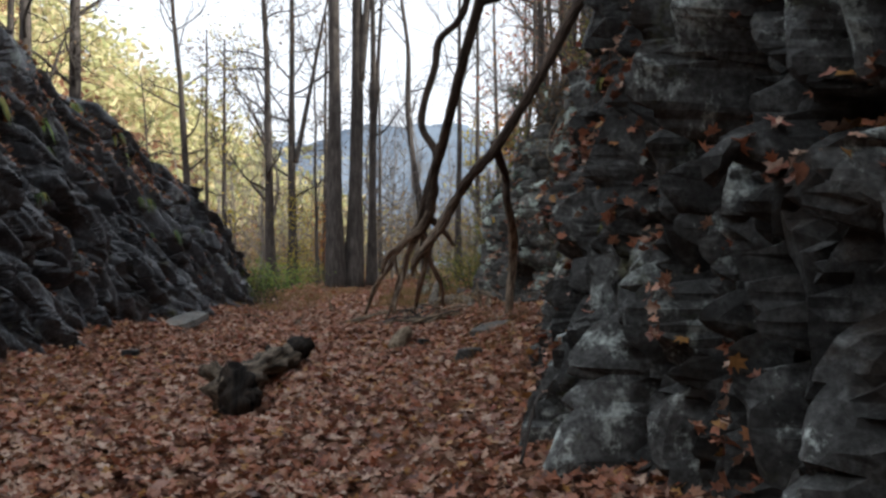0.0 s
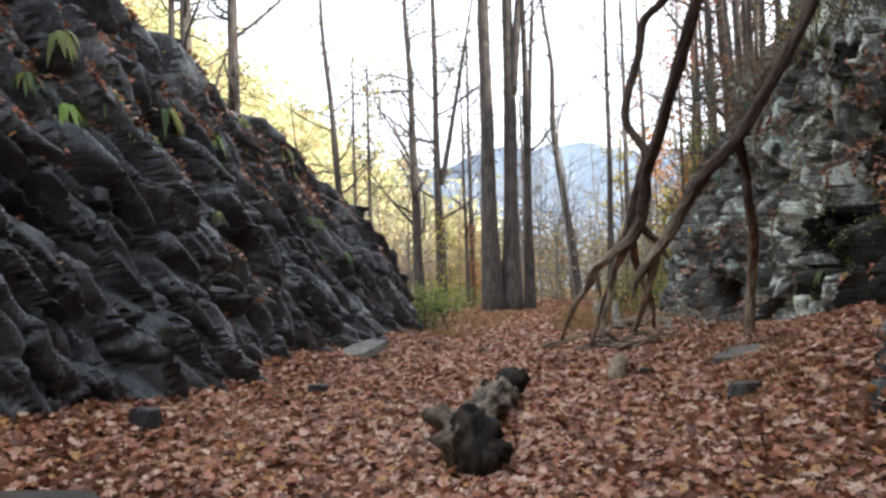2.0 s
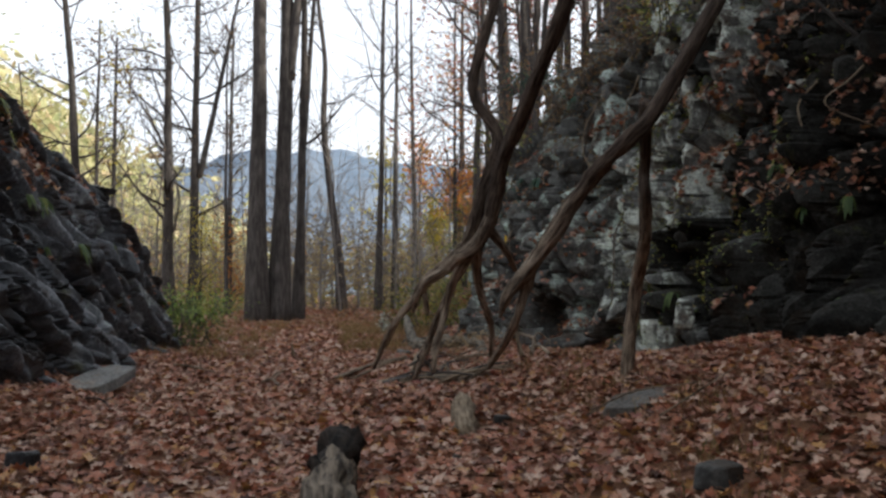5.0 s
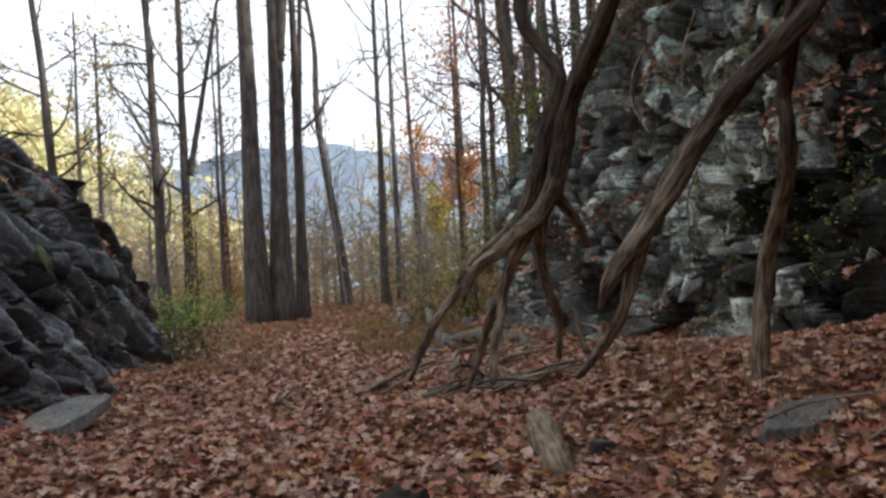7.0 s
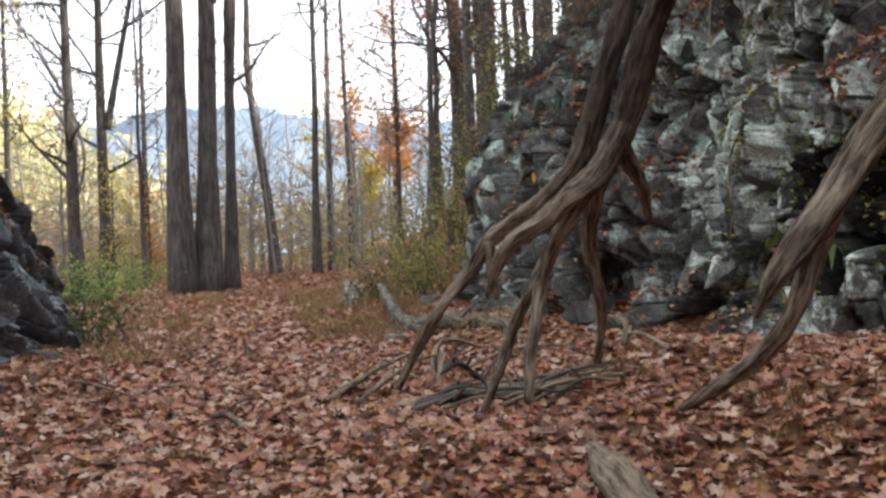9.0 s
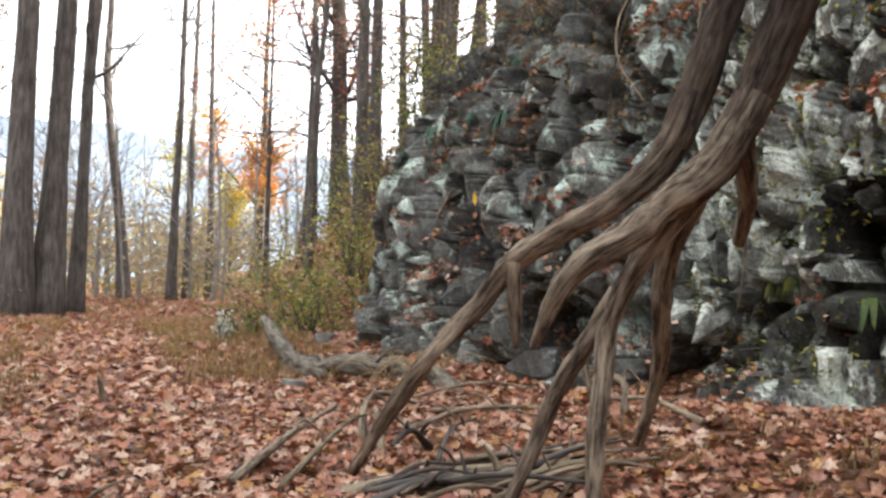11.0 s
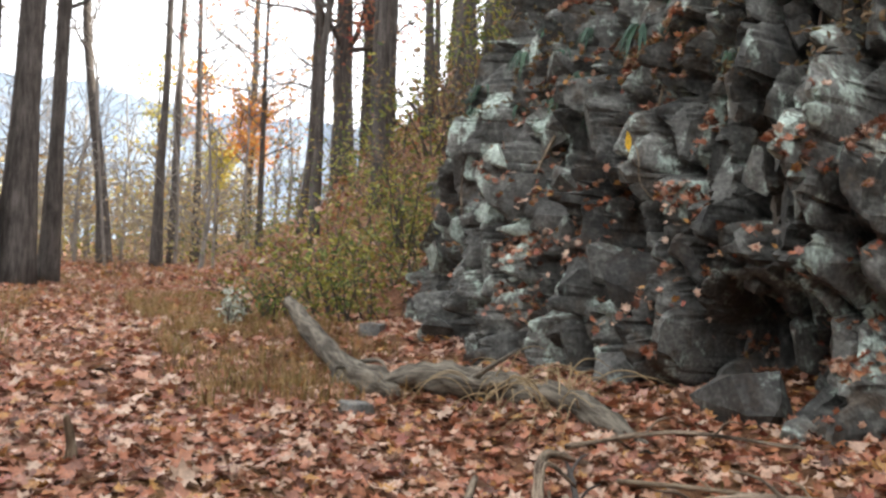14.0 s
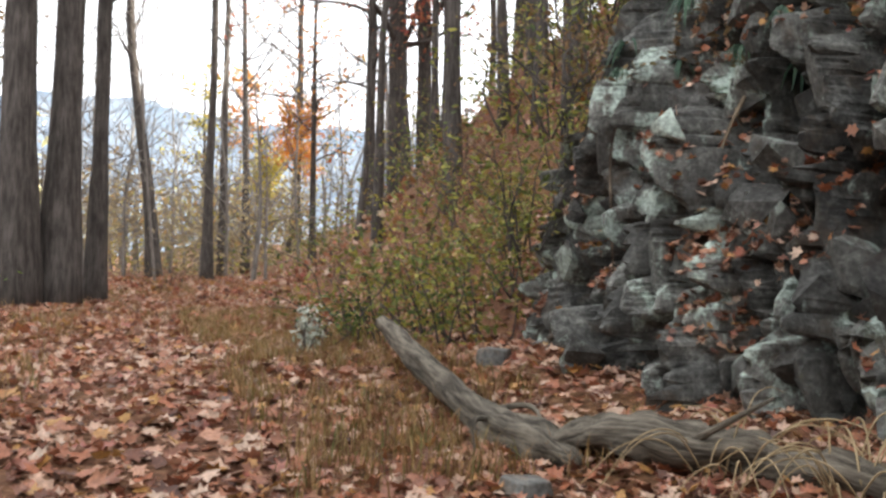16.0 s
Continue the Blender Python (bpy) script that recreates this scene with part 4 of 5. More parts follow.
tube_part("stem", [on(0.5, 20.95, 0.06), on(0.62, 20.5, 0.07), on(0.65, 20.1, 0.08), on(0.64, 19.75, 0.05), on(0.62, 19.3, -0.03)], [0.08, 0.095, 0.09, 0.08, 0.05], LOG_BARK, log3, sides=16, rough=0.35, seed=67)
tube_part("branch", [(-0.25, 22.7, 0.18), (-0.02, 22.5, 0.24), (0.02, 22.3, 0.1)], [0.025, 0.018, 0.01], LOG_BARK, log3, sides=7, seed=57)
tube_part("branch", [(-0.27, 22.5, 0.16), (-0.5, 22.3, 0.2), (-0.56, 22.1, -0.02)], [0.02, 0.018, 0.01], LOG_BARK, log3, sides=7, seed=58)
tube_part("branch", [on(0.3, 21.3, 0.12), on(0.34, 21.0, 0.3), on(0.5, 20.8, 0.42)], [0.03, 0.02, 0.01], LOG_BARK, log3, sides=7, seed=59)

# dry stalks sprawling over the fallen trunk
rnd_s = random.Random(77)
for sx, sy, count, reach in ((0.42, 21.0, 26, 0.6), (0.62, 20.3, 22, 0.55)):
    stalks = []
    for i in range(count):
        a = rnd_s.uniform(0, 6.283)
        r_ = reach * rnd_s.uniform(0.5, 1.3)
        h_ = rnd_s.uniform(0.1, 0.3)
        bx, by = sx + rnd_s.uniform(-0.12, 0.12), sy + rnd_s.uniform(-0.15, 0.15)
        ex, ey = bx + r_ * math.cos(a), by + r_ * math.sin(a)
        stalks.append(([on(bx, by, -0.02), on(bx * 0.7 + ex * 0.3, by * 0.7 + ey * 0.3, h_), on(bx * 0.35 + ex * 0.65, by * 0.35 + ey * 0.65, h_ * 1.05), on(ex, ey, h_ * rnd_s.uniform(0.1, 0.8))],
                       [0.005, 0.005, 0.004, 0.002], 5, 0.1, 700 + i))
    tuft = part("straw_tuft", tubes_mesh("straw_tuft", stalks), STRAW)
    tagged(tuft, "sprawling tuft of dry straw stalks over the fallen trunk", "dry grass")


def slab(name, w, d, h, material, label, category, m, seed, cut=0.15):
    r = random.Random(seed)
    bm = bmesh.new()
    pts = []
    for k in range(9):
        a = 2 * math.pi * (k + r.uniform(-0.25, 0.25)) / 9
        sq = 1 / max(abs(math.cos(a)), abs(math.sin(a))) ** 0.7
        for zz, f in ((0, 1.0), (h * r.uniform(0.85, 1.05), 1 - cut * r.uniform(0.3, 1))):
            pts.append(bm.verts.new((math.cos(a) * sq * w / 2 * f * r.uniform(0.85, 1.05), math.sin(a) * sq * d / 2 * f, zz)))
    bmesh.ops.convex_hull(bm, input=pts)
    bmesh.ops.bevel(bm, geom=bm.edges[:], offset=min(w, d, h) * 0.06, segments=1, affect="EDGES")
    ob = part(name, bm, material)
    ob.matrix_world = m
    return tagged(ob, label, category)


STONE_PALE = rock_material("pale_stone", (0.12, 0.12, 0.114), (0.192, 0.192, 0.186), (0.252, 0.252, 0.24), (0.3, 0.312, 0.3), 0.7)
STONE_DULL = rock_material("dull_stone", (0.048, 0.044, 0.04), (0.096, 0.088, 0.08), (0.144, 0.14, 0.128), (0.176, 0.176, 0.16), 0.72)
slab("stone_slab", 1.08, 0.52, 0.13, STONE_PALE, "pale flat stone slab leaning at the rock foot", "stone", pose(*on(-4.75, 16.0, 0.06), 8, -10, 62), 1)
slab("stone_slab", 1.5, 0.75, 0.16, STONE_DULL, "weathered dull stone slab sunk in leaves", "stone", pose(*on(-4.75, 6.4, -0.03), 0, 3, 20), 2, 0.06)
slab("flat_stone", 0.75, 0.4, 0.1, STONE_DULL, "dull grey flat stone lying on the leafy bank", "stone", pose(*on(0.72, 12.4, 0.0), 10, -12, 15), 3)
slab("small_stone", 0.32, 0.2, 0.08, STONE_PALE, "small pale stone among leaves", "stone", pose(*on(-0.58, 21.4, 0.01), 0, 6, 10), 4)
slab("small_stone", 0.28, 0.24, 0.16, ROCK_DARK, "small dark stone among leaves", "stone", pose(*on(-4.3, 11.9, -0.01), 0, 6, 40), 5)
slab("small_stone", 0.32, 0.26, 0.18, ROCK_DARK, "small dark stone at the rock foot", "stone", pose(*on(-5.0, 9.0, -0.01), 0, 6, 70), 6)
slab("small_stone", 0.08, 0.06, 0.05, STONE_PALE, "tiny white stone among leaves", "stone", pose(*on(-0.98, 11.9, 0.03), 0, 0, 0), 7)
slab("small_stone", 0.34, 0.26, 0.16, ROCK, "grey stone among leaves", "stone", pose(*on(0.3, 9.9, 0.0), 0, 5, 30), 8)
slab("small_stone", 0.4, 0.3, 0.16, STONE_PALE, "pale stone behind the fallen trunk", "stone", pose(*on(0.55, 24.4, 0.0), 0, 5, 50), 9)
slab("small_stone", 0.22, 0.16, 0.1, ROCK, "grey stone beside the pale log", "stone", pose(*on(-0.3, 13.4, 0.0), 0, 5, 50), 10)

STICKS = [((-1.35, 16.65), (0.1, 16.3), 0.055, 0.05), ((-1.3, 16.2), (-0.3, 16.45), 0.03, 0.08), ((-0.9, 16.9), (0.2, 16.7), 0.03, 0.07), ((-0.6, 16.1), (0.35, 15.9), 0.022, 0.09),
          ((-0.9, 16.5), (-0.2, 15.8), 0.02, 0.13), ((-0.2, 16.6), (0.5, 16.0), 0.018, 0.08), ((-1.7, 16.6), (-0.5, 18.6), 0.02, 0.16), ((-0.4, 17.6), (-0.9, 17.0), 0.03, 0.2),
          ((-0.3, 18.4), (0.6, 17.6), 0.025, 0.12), ((0.1, 18.9), (0.5, 17.2), 0.015, 0.1), ((-0.7, 18.0), (0.0, 19.3), 0.02, 0.1), ((0.2, 19.6), (0.9, 18.4), 0.018, 0.14),
          ((0.9, 16.2), (0.9, 17.3), 0.025, 0.12), ((-0.5, 17.2), (0.1, 17.9), 0.02, 0.12), ((0.3, 12.6), (1.0, 11.8), 0.012, 0.1), ((0.6, 11.6), (1.4, 11.9), 0.01, 0.12),
          ((0.45, 5.0), (0.75, 5.6), 0.012, 0.3), ((-2.85, 16.6), (-2.6, 15.9), 0.03, 0.08), ((-4.4, 19), (-3.6, 17.8), 0.02, 0.05), ((-4.7, 15.2), (-4.2, 14.2), 0.012, 0.05)]
for k, (a, b, rad, up) in enumerate(STICKS):
    rr = random.Random(k)
    pa, pb = Vector(on(*a, up * 0.5)), Vector(on(*b, up * 1.2))
    pm = pa.lerp(pb, 0.5) + Vector((rr.uniform(-0.08, 0.08), rr.uniform(-0.08, 0.08), up * 0.6))
    st = thing("stick", "dead grey-brown stick lying on leaves", "stick", "fallen sticks")
    wood = (PALE_WOOD, BARK, VINE_BARK)[k % 3]
    tube_part("stem", [pa, pm, pb], [rad, rad * 0.5], wood, st, sides=8, rough=0.2, seed=k)
    for q in range(2):
        c0 = pa.lerp(pb, 0.35 + 0.3 * q)
        c1 = c0 + Vector((rr.uniform(-0.25, 0.25), rr.uniform(-0.25, 0.25), 0.12 + rr.uniform(0, 0.1)))
        tube_part("twig", [c0 + Vector((0, 0, up * 0.4)), c0.lerp(c1, 0.5) + Vector((0, 0, up * 0.5)), c1], [rad * 0.5, rad * 0.2], wood, st, sides=6, rough=0.15, seed=k + 50)
snag = thing("stick", "short pale stick standing up out of the leaves", "stick", "fallen sticks")
tube_part("stem", [on(-2.59, 20.16, -0.05), on(-2.6, 20.15, 0.12), on(-2.63, 20.1, 0.28)], [0.035, 0.03, 0.015], PALE_WOOD, snag, sides=8, rough=0.2, seed=3)

PALE_LEAF = leaf_material("pale_seed_leaf", [(0.0, (0.35, 0.4, 0.33)), (1.0, (0.6, 0.64, 0.58))])
shrub(-0.62, 27.0, 0.28, 0.62, PALE_LEAF, 420, "pale grey-green weed gone to seed beside the path", 470, 0.07)
r_ = np.random.default_rng(23)
for k in range(22):
    x, y = r_.uniform(-1.0, 0.1), r_.uniform(15.9, 16.9)
    a_, ln = r_.normal(-0.15, 0.3), r_.uniform(0.35, 0.9)
    st = thing("stick", "thin dead stick in a heap of sticks", "stick", "heap of sticks")
    d_ = np.array([math.cos(a_), math.sin(a_)]) * ln / 2
    up = r_.uniform(0.03, 0.16)
    tube_part("stem", [on(x - d_[0], y - d_[1], up * 0.6), on(x, y, up + 0.03), on(x + d_[0], y + d_[1], up)], [r_.uniform(0.012, 0.03), 0.008], (VINE_BARK, PALE_WOOD, BARK)[k % 3], st, sides=7, rough=0.2, seed=k)
heap = thing("bark_heap", "dark low log half buried in leaves", "log")
tube_part("stem", [on(-1.2, 16.55, 0.03), on(-0.9, 16.45, 0.08), on(-0.4, 16.4, 0.09), on(0.0, 16.45, 0.05)], [0.06, 0.09, 0.09, 0.05], ROTTEN, heap, sides=12, rough=0.3, seed=71)
for k, pts_ in enumerate(([(-1.9, 17.0, 0.06), (-1.35, 17.9, 0.14), (-0.75, 18.9, 0.2)], [(0.75, 17.2, 0.1), (0.7, 17.25, 0.35), (0.66, 17.3, 0.62)], [(-0.7, 18.3, 0.0), (-0.62, 18.5, 0.25), (-0.35, 18.9, 0.3), (0.1, 19.2, 0.05)],
                          [(-0.8, 17.5, 0.02), (-0.75, 17.7, 0.2), (-0.6, 18.3, 0.26)], [(0.85, 17.0, 0.1), (0.9, 17.1, 0.3), (0.72, 17.25, 0.42)])):
    st = thing("stick", "crooked dead branch standing in the leaves", "stick", "fallen sticks")
    tube_part("stem", [on(a[0], a[1], a[2]) for a in pts_], [0.035, 0.018], PALE_WOOD if k % 2 else VINE_BARK, st, sides=8, rough=0.22, seed=k + 80)
    e_ = np.array(on(*pts_[1]))
    tube_part("twig", [e_, e_ + np.array([0.1, 0.1, 0.08]), e_ + np.array([0.28, 0.12, -0.05])], [0.018, 0.008], VINE_BARK, st, sides=6, rough=0.2, seed=k + 90)

# ---- leaf litter ----


def litter(name, n, xr, yr, size, seed, label):
    r = np.random.default_rng(seed)
    x, y = r.uniform(*xr, n), r.uniform(*yr, n)
    ok = (x > np.interp(y, LEFT_Y, LEFT_X) - 0.6) & (x < np.interp(y, RIGHT_Y, RIGHT_X) + 0.8)
    x, y = x[ok], y[ok]
    z = ground_z(x, y) + r.uniform(0.005, 0.05, len(x))
    ob = part(name, leaves_mesh(name, np.stack([x, y, z], -1), r.uniform(0.07, 0.15, len(x)) * size, LOBED, 0.5, 0.38, r=r), LITTER)
    return tagged(ob, label, "leaf litter", kind="stuff")


litter("leaf_litter", 88000, (-7, 3.4), (-3, 22), 0.8, 81, "thick litter of brown and russet fallen leaves")
litter("leaf_litter", 26000, (-7, 4), (22, 40), 1.0, 82, "brown and russet fallen leaves along the path")
clumps("slope_litter", 5000, (-14, 14), (30, 62), 3, (0.4, 0.4, 0.01), 0.2, (0.02, 0.05), LITTER, "fallen leaves on the wood's floor", 83, lambda x, y: x < 14, LOBED)

# ---- dry grass ----


def grass(name, n, xr, yr, h, seed, label):
    r = np.random.default_rng(seed)
    tx, ty = r.uniform(*xr, n // 12), r.uniform(*yr, n // 12)
    x = np.repeat(tx, 12) + r.normal(0, 0.07, n // 12 * 12)
    y = np.repeat(ty, 12) + r.normal(0, 0.07, n // 12 * 12)
    m = len(x)
    ok = value_noise(x * 1.1, y * 0.8, seed) > -0.1
    x, y = x[ok], y[ok]
    m = len(x)
    z = ground_z(x, y)
    hh = h * r.uniform(0.4, 1.2, m)
    a = r.uniform(0, 2 * np.pi, m)
    ln = r.uniform(0.2, 0.8, m) * hh
    w = r.uniform(0.003, 0.007, m)
    base = np.stack([x, y, z], -1)
    d = np.stack([np.cos(a), np.sin(a), np.zeros(m)], -1)
    s_ = np.stack([-np.sin(a), np.cos(a), np.zeros(m)], -1)
    up = np.array([0, 0, 1.0])
    mid = base + d * ln[:, None] * 0.35 + up * hh[:, None] * 0.6
    tip = base + d * ln[:, None] + up * hh[:, None] * 0.95
    V = np.stack([base - s_ * w[:, None], base + s_ * w[:, None], mid + s_ * w[:, None] * 0.8, mid - s_ * w[:, None] * 0.8, tip], 1).reshape(-1, 3)
    k = (np.arange(m) * 5)[:, None, None]
    F = (np.array([[0, 1, 2], [0, 2, 3], [3, 2, 4]])[None] + k).reshape(-1, 3)
    ob = part(name, mesh_from(name, V, F), GRASS)
    return tagged(ob, label, "grass", kind="stuff")


grass("dry_grass", 11000, (-1.7, 0.5), (21.5, 34), 0.2, 91, "reddish dry grass beside the path")
grass("dry_grass", 6000, (-5.6, -3.2), (20, 34), 0.2, 92, "reddish dry grass along the path edge")
grass("dry_grass", 9000, (-6, 2.8), (29, 48), 0.22, 93, "dry grass on the far path")
grass("dry_grass", 1500, (0.2, 1.2), (8.6, 20), 0.14, 94, "sparse dry grass on the leafy bank")
clumps("slope_foliage", 300, (3.5, 18), (25, 60), 40, (0.9, 0.9, 0.7), 0.15, (0.2, 1.6), OLIVE, "olive and brown undergrowth on the wooded slope", 95, lambda x, y: x > 3.2 + (y - 25) * 0.06)
clumps("slope_foliage", 260, (4, 26), (25, 75), 40, (1.1, 1.1, 0.9), 0.18, (0.2, 2.5), BROWN, "brown leafy undergrowth on the wooded slope", 96, lambda x, y: x > 4 + (y - 25) * 0.06)

# ---- plants and leaves on the rock ----


def face_spots(grid, r, n, ylim, zlim):
    """Places on a rock face with the outward and the true normal there."""
    X, Y, Z, nx, ny = grid
    jj = r.integers(2, X.shape[0] - 30, n * 90)
    ii = r.integers(2, X.shape[1] - 2, n * 90)
    P = np.stack([X[jj, ii], Y[jj, ii], Z[jj, ii]], -1)
    a = np.stack([X[jj, ii + 1] - X[jj, ii - 1], Y[jj, ii + 1] - Y[jj, ii - 1], Z[jj, ii + 1] - Z[jj, ii - 1]], -1)
    b = np.stack([X[jj + 1, ii] - X[jj - 1, ii], Y[jj + 1, ii] - Y[jj - 1, ii], Z[jj + 1, ii] - Z[jj - 1, ii]], -1)
    N = np.cross(a, b)
    N /= np.linalg.norm(N, axis=1)[:, None] + 1e-9
    out = np.stack([nx[ii], ny[ii], np.zeros(len(ii))], -1)
    N *= np.sign((N * (out + np.array([0, 0, 0.3]))).sum(1))[:, None]
    ok = (P[:, 1] > ylim[0]) & (P[:, 1] < ylim[1]) & (P[:, 2] > zlim[0]) & (P[:, 2] < zlim[1])
    return P[ok], N[ok], out[ok]


def ledge_leaves(name, grid, n, ylim, zlim, seed, label, steep=0.72, size=(0.05, 0.1), thick=0.45, material=LITTER, outline=LOBED):
    r = np.random.default_rng(seed)
    P, N, out = face_spots(grid, r, n, ylim, zlim)
    patch = value_noise(P[:, 1] * 1.3, P[:, 2] * 1.6, seed) + 0.5 * value_noise(P[:, 1] * 3, P[:, 2] * 3, seed + 2)
    ok = (N[:, 2] > steep) & (patch > thick)
    P, N = P[ok][:n], N[ok][:n]
    P = P + N * r.uniform(0.01, 0.05, (len(P), 1))
    ob = part(name, leaves_mesh(name, P, r.uniform(*size, len(P)), outline, 0.5, 0.6, r=r), material)
    return tagged(ob, label, "leaf litter" if material is LITTER else "ivy", kind="stuff")


ledge_leaves("ledge_litter", grid_right, 7000, (1, 10), (0.1, 6), 101, "fallen leaves caught on the rock ledges", -0.15, (0.06, 0.12), 0.1)
ledge_leaves("ledge_litter", grid_right, 5000, (9, 25.5), (0.2, 7), 102, "fallen leaves caught on the cliff ledges", 0.3)
ledge_leaves("ledge_litter", grid_right, 6000, (9, 17), (2.4, 7), 104, "brown leaves caught all over the upper slope of the cliff", -0.2, (0.06, 0.12), 0.05)
ledge_leaves("ledge_litter", grid_right, 5000, (18.6, 25.3), (0.6, 5), 105, "russet leaves heaped on the cliff ledges", 0.15, (0.05, 0.1), 0.3)
ledge_leaves("cliff_foliage", grid_right, 5000, (19, 25.3), (2.7, 6.5), 108, "dull brown and olive leaves hanging over the cliff top", -0.3, (0.06, 0.11), 0.0, BROWN, OVAL)
ledge_leaves("ivy", grid_right, 3600, (14.5, 18.4), (0.4, 4.5), 106, "small green ivy leaves climbing the lichened cliff", -0.6, (0.04, 0.08), 0.15, OLIVE, OVAL)
ledge_leaves("ledge_litter", grid_left, 3500, (5, 20), (2.6, 6), 107, "fallen leaves lying on the upper rock", 0.35, (0.06, 0.11), 0.1)
ledge_leaves("ledge_litter", grid_left, 2200, (4, 26), (0.8, 7), 103, "fallen leaves caught on the sloping rock", 0.72)


def fern(p, out, leaf, n, length, label, seed, width=0.2):
    """A tuft of drooping narrow leaves growing out of the rock."""
    r = np.random.default_rng(seed)
    ob = thing("cliff_fern", label, "plant", "plants on the rock", tuple(p))
    V, F = [], []
    for k in range(n):
        a = r.normal(0, 0.8)
        d = np.array([out[0] * math.cos(a) - out[1] * math.sin(a), out[0] * math.sin(a) + out[1] * math.cos(a), 0])
        side = np.array([-d[1], d[0], 0])
        ln = length * r.uniform(0.6, 1.2)
        lift = r.uniform(0.0, 0.5)
        rows = []
        for f, w in ((0, 0.3), (0.3, 1.0), (0.65, 0.8), (1.0, 0.05)):
            c = d * ln * (0.15 + 0.55 * f) + np.array([0, 0, ln * (lift * f - 1.1 * f * f)])
            rows.append((c - side * w * width * ln * 0.22, c + side * w * width * ln * 0.22))
        b = len(V)
        V += [q for pair in rows for q in pair]
        F += [(b + 2 * i, b + 2 * i + 1, b + 2 * i + 3, b + 2 * i + 2) for i in range(3)]
    part("frond", mesh_from("frond", V, F), leaf, ob, kind="stuff")
    return ob


r_ = np.random.default_rng(5)
P_, N_, O_ = face_spots(grid_right, r_, 40, (20, 25.0), (2.6, 5.2))
for k in range(36):
    fern(P_[k], O_[k], FERN, 16, r_.uniform(0.18, 0.36), "drooping dark green fern hanging from the cliff", 300 + k, 0.24)
P_, N_, O_ = face_spots(grid_right, r_, 40, (13, 18.5), (0.8, 3.5))
for k in range(16):
    fern(P_[k], O_[k], GREEN, 16, r_.uniform(0.15, 0.3), "small green tuft growing on the cliff", 340 + k, 0.45)
P_, N_, O_ = face_spots(grid_right, r_, 40, (4, 8.5), (1.6, 4.0))
for k in range(8):
    fern(P_[k], O_[k], GREEN, 9, r_.uniform(0.12, 0.24), "small bright green plant on the rock", 360 + k, 0.6)
P_, N_, O_ = face_spots(grid_left, r_, 40, (8, 22), (1.5, 6))
for k in range(18):
    fern(P_[k], O_[k], GREEN, 14, r_.uniform(0.15, 0.35), "small green plant on the sloping rock", 380 + k, 0.5)

P_, N_, O_ = face_spots(grid_left, r_, 60, (6, 18), (2.8, 5))
for k in range(34):
    fern(P_[k], O_[k], (GREEN, OLIVE, MEADOW)[k % 3], 18, r_.uniform(0.2, 0.4), "leafy green plant growing on the upper rock", 600 + k, 0.5)

# stems that hang down the cliff
for k in range(34):
    P_, N_, O_ = face_spots(grid_right, r_, 40, (15, 25.5) if k % 3 else (9, 15), (2.4, 5.5))
    p, o = P_[0], O_[0]
    ln = r_.uniform(0.8, 2.2)
    pts = [p + o * 0.02, p + o * 0.28 - np.array([0, 0, ln * 0.3]), p + o * 0.34 + np.array([r_.normal(0, 0.1), r_.normal(0, 0.15), -ln * 0.65]), p + o * 0.22 + np.array([r_.normal(0, 0.1), r_.normal(0, 0.2), -ln])]
    rt = thing("creeper", "thin brown creeper stem hanging down the cliff", "creeper", "creepers on the cliff")
    tube_part("stem", pts, [0.016, 0.006], VINE_BARK if k % 2 else PALE_WOOD, rt, sides=6, rough=0.1, seed=k)

GOLD = leaf_material("golden_leaf", [(0.0, (0.85, 0.5, 0.03)), (1.0, (0.85, 0.55, 0.05))], 0.5, 0.4)
yl = thing("yellow_leaf_sprig", "single bright yellow leaf on a thin drooping stem", "plant", "", (1.2, 20.56, 2.19))
part("leaf", leaves_mesh("leaf", np.array([[0.0, 0.0, 0.0]]), np.array([0.16]), OVAL, 0.2, 0.01, r=np.random.default_rng(3)), GOLD, yl).rotation_euler = (radians(80), radians(25), radians(-60))
tube_part("stem", [(0, 0, 0.08), (0.06, -0.05, -0.1), (0.04, -0.12, -0.3), (0.12, -0.2, -0.45)], [0.006, 0.004], PALE_WOOD, yl, sides=5, rough=0.0)

for k, (x, y, w, h, leaf, n, z) in enumerate([(1.3, 25.5, 1.0, 1.2, OLIVE, 900, 1.3), (1.6, 25.4, 1.0, 1.2, OLIVE, 900, 2.5), (1.9, 25.2, 1.0, 1.2, OLIVE, 900, 3.6), (2.1, 24.9, 1.1, 1.2, BROWN, 800, 4.7),
                                              (1.7, 24.2, 0.9, 0.8, OLIVE, 600, 4.3), (2.2, 23.6, 1.1, 0.9, BROWN, 700, 5.6), (2.2, 22.4, 1.1, 0.8, FERN, 700, 5.2), (1.4, 24.7, 0.7, 0.7, BROWN, 500, 2.9),
                                              (2.7, 21.5, 1.3, 1.0, BROWN, 1000, 4.6), (2.9, 20.3, 1.3, 1.0, BROWN, 1000, 5.0), (3.0, 19.0, 1.4, 1.1, BROWN, 1000, 5.3), (3.1, 17.8, 1.4, 1.2, OLIVE, 1000, 5.3), (3.2, 16.5, 1.4, 1.2, BROWN, 1000, 5.4)]):
    shrub(x, y, w, h, leaf, n, "brown leafed shrub growing on the cliff edge" if leaf is BROWN else "olive leafed shrub growing on the cliff edge", 420 + k, 0.075, z=z)

# ---- stones of the rock faces, and single leaves ----


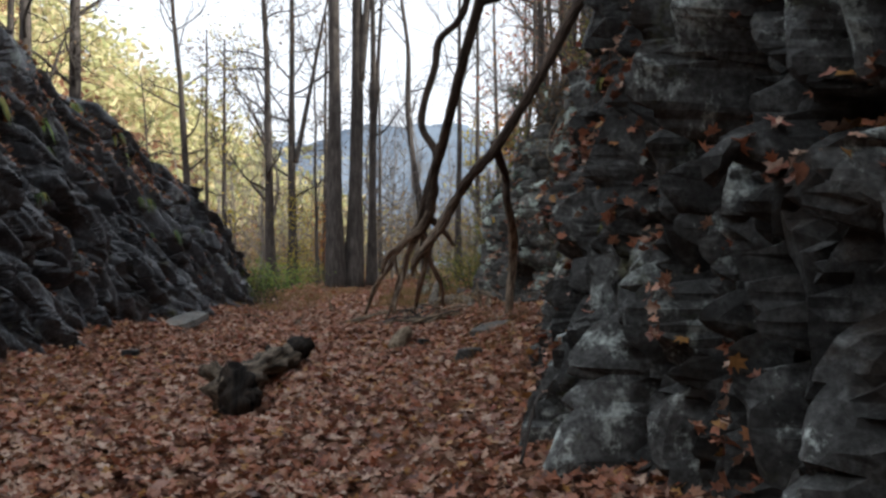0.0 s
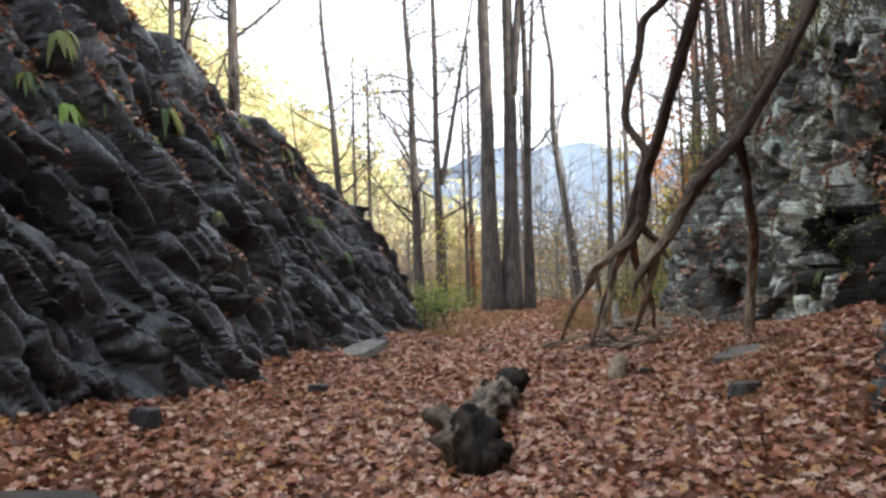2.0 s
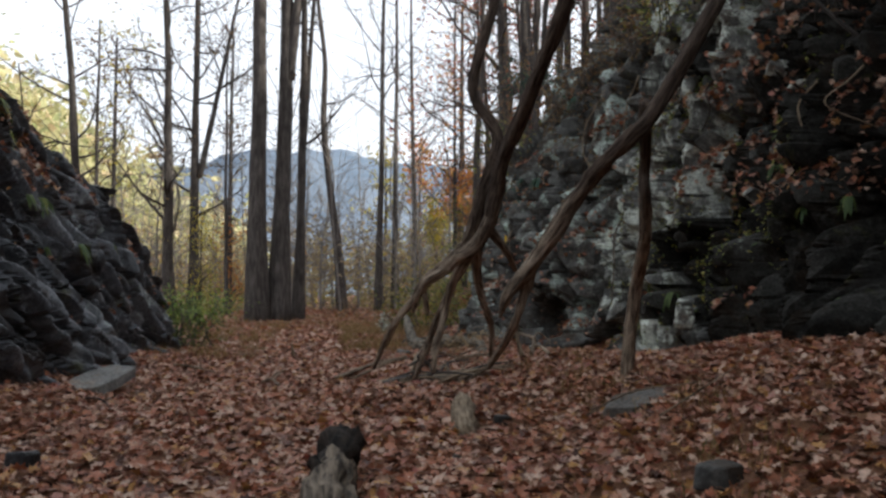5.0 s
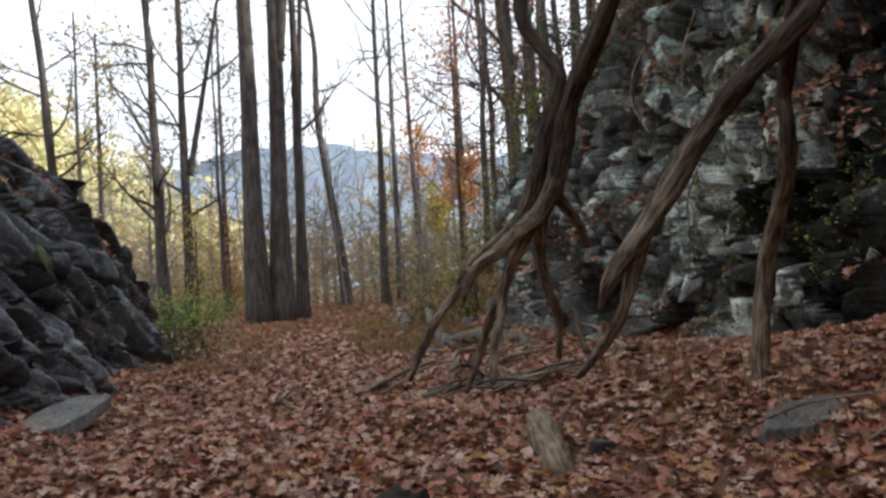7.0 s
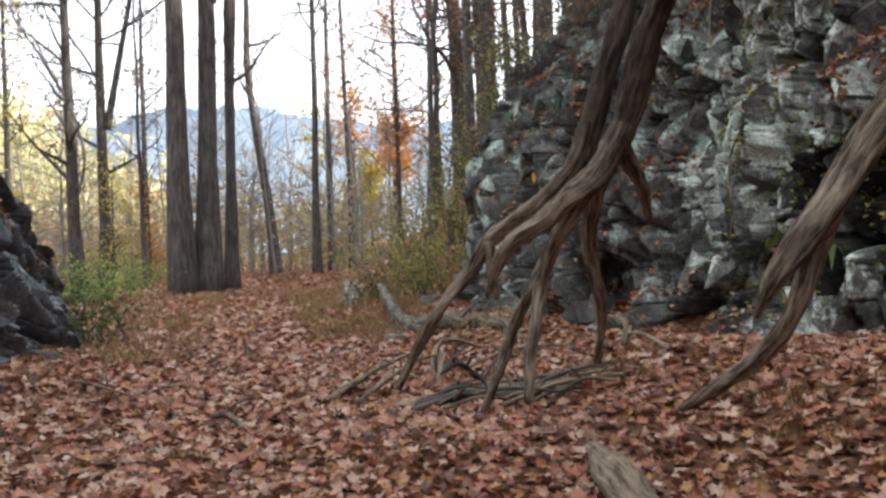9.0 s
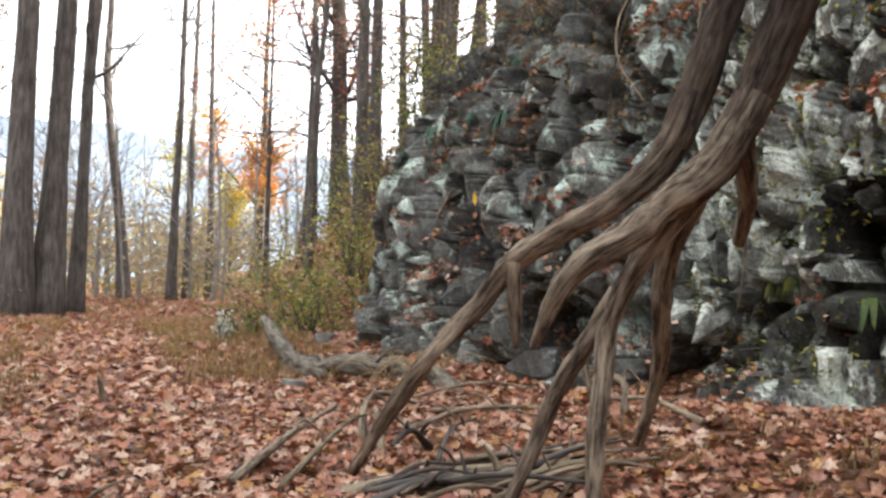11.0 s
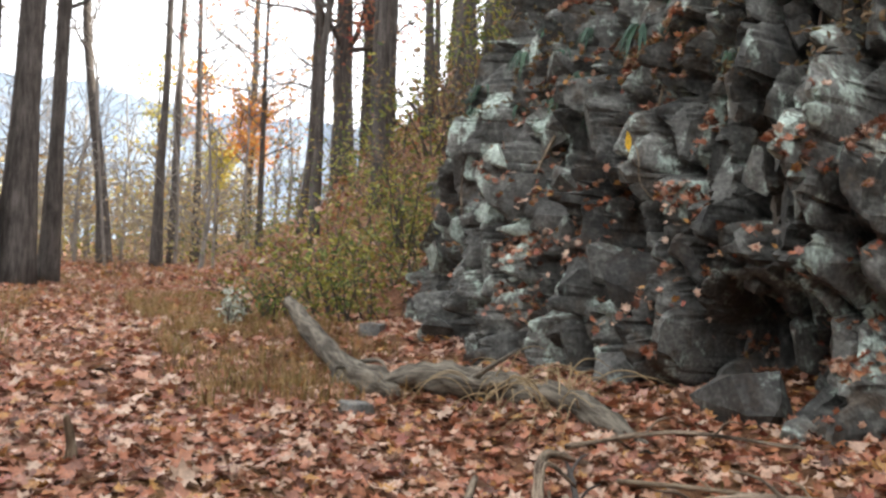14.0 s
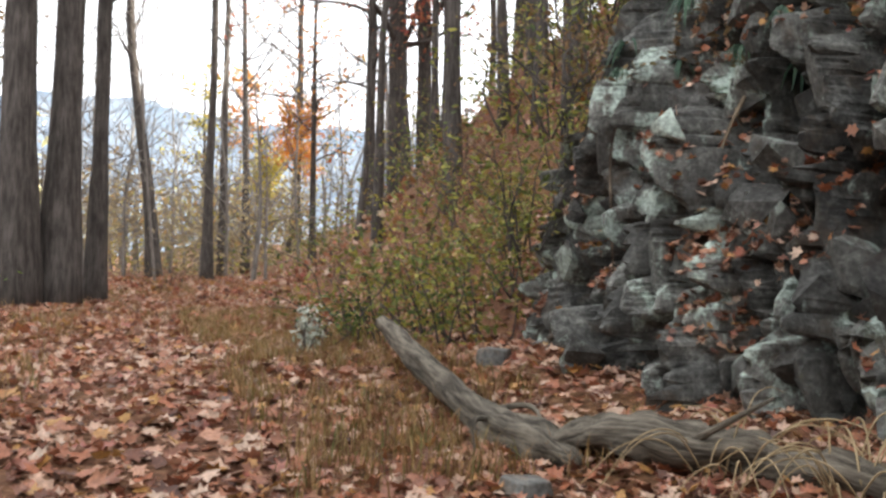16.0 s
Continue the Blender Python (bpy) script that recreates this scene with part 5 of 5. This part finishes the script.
def stone_meshes(n, flat, seed, name):
    """Angular broken stones, each the hull of a few points on a rounded box."""
    r = random.Random(seed)
    out = []
    for k in range(n):
        bm = bmesh.new()
        pts = []
        for q in range(13):
            d = Vector((r.gauss(0, 1), r.gauss(0, 1), r.gauss(0, 1))).normalized()
            e = sum(abs(c) ** 9 for c in d) ** (1 / 9)
            d = d / e * 0.5 * r.uniform(0.8, 1.15)
            pts.append(bm.verts.new((d.x, d.y, d.z * flat)))
        bmesh.ops.convex_hull(bm, input=pts)
        bmesh.ops.delete(bm, geom=[v for v in bm.verts if not v.link_faces], context="VERTS")
        me = bpy.data.meshes.new(name)
        bm.to_mesh(me)
        bm.free()
        me.attributes.new("block", "FLOAT", "POINT").data.foreach_set("value", np.full(len(me.vertices), 0.3 + 0.4 * r.random(), np.float32))
        out.append(me)
    return out


def stones(parent, grid, meshes, material, n, ylim, zlim, size, seed, spin=25, long=1.0, tip=0.0, tall=1.0):
    for me in meshes:
        if not me.materials:
            me.materials.append(material)
    r = np.random.default_rng(seed)
    P, N, out = face_spots(grid, r, n, ylim, zlim)
    pick = []
    for p, o in zip(P, out):
        if len(pick) >= n:
            break
        if all((p - q[0]) @ (p - q[0]) > (0.28 * (size[0] + size[1])) ** 2 for q in pick):
            pick.append((p, o))
    for k, (p, o) in enumerate(pick):
        sc = r.uniform(*size)
        yaw = math.degrees(math.atan2(o[1], o[0])) + r.normal(0, spin)
        m = pose(*(p - o * sc * 0.24), r.normal(0, 16) + tip, r.normal(0, 16), yaw)
        st = part("stone", meshes[k % len(meshes)], None, parent)
        st.matrix_world = m @ Matrix.Diagonal((sc * r.uniform(0.7, 1.1), sc * long * r.uniform(0.6, 1.1), sc * tall * r.uniform(0.75, 1.3), 1))


BLOCKS = stone_meshes(20, 0.85, 3, "stone")
DARK_BLOCKS = stone_meshes(12, 0.85, 4, "stone")
stones(cliff_right, grid_right, BLOCKS, ROCK, 110, (18.4, 25.3), (0.0, 4.4), (0.2, 0.5), 21)
stones(cliff_right, grid_right, DARK_BLOCKS, OUTCROP, 75, (3.2, 9.2), (0.0, 4.2), (0.16, 0.42), 22)
stones(cliff_right, grid_right, stone_meshes(8, 0.85, 5, "stone"), SHADED_RECESS, 30, (9.2, 14.8), (0.3, 4.6), (0.25, 0.6), 23)
stones(cliff_right, grid_right, stone_meshes(8, 0.85, 6, "stone"), LICHENED, 40, (15.0, 18.6), (0.2, 4.6), (0.2, 0.5), 25)
# the large blocks at the foot of the cliff: place, size, turn
BIG = stone_meshes(8, 0.9, 11, "stone")
for me in BIG:
    me.materials.append(ROCK)
for k, (at_, size_, turn_) in enumerate([((1.35, 19.5, 0.45), (0.75, 0.8, 0.75), (0, 14, 150)), ((1.2, 21.8, 0.62), (0.6, 0.85, 0.62), (24, 8, 175)), ((1.2, 20.75, 0.42), (0.55, 0.6, 0.6), (-18, 20, 190)), ((1.25, 22.7, 0.5), (0.5, 0.5, 0.7), (10, 0, 170)),
                                         ((1.5, 23.3, 1.2), (0.5, 0.6, 0.5), (12, 0, 170)), ((1.55, 21.0, 1.2), (0.6, 0.6, 0.75), (6, 6, 180)), ((1.65, 22.2, 2.0), (0.6, 0.5, 0.6), (-10, 0, 176))]):
    st = part("stone", BIG[k % 8], None, cliff_right)
    st.matrix_world = pose(at_[0] + 0.12, at_[1], at_[2] - 0.06, *turn_) @ Matrix.Diagonal((*[0.74 * q for q in size_], 1))
SLABS = stone_meshes(12, 0.7, 8, "stone")
stones(cliff_left, grid_left, SLABS, ROCK_DARK, 110, (5, 26), (0.1, 5.5), (0.16, 0.4), 24, 14, 1.0, -20)

r_ = np.random.default_rng(17)
LEAVES = [leaves_mesh("leaf", np.zeros((1, 3)), np.array([1.0]), LOBED, 0.6, 0.2, r=r_) for k in range(8)]
for me in LEAVES:
    me.materials.append(LITTER_ONE)
for k in range(280):
    y = r_.uniform(2.5, 24)
    x = -1.9 + r_.normal(0, 1.1)
    if not np.interp(y, LEFT_Y, LEFT_X) + 0.4 < x < np.interp(y, RIGHT_Y, RIGHT_X) - 0.3:
        x = -1.5
    lf = part("leaf", LEAVES[k % 8], None, ground)
    lf.matrix_world = pose(x, y, float(ground_z(x, y)) + 0.05, r_.normal(0, 12), r_.normal(0, 12), r_.uniform(0, 360)) @ Matrix.Diagonal((*[r_.uniform(0.12, 0.19)] * 3, 1))
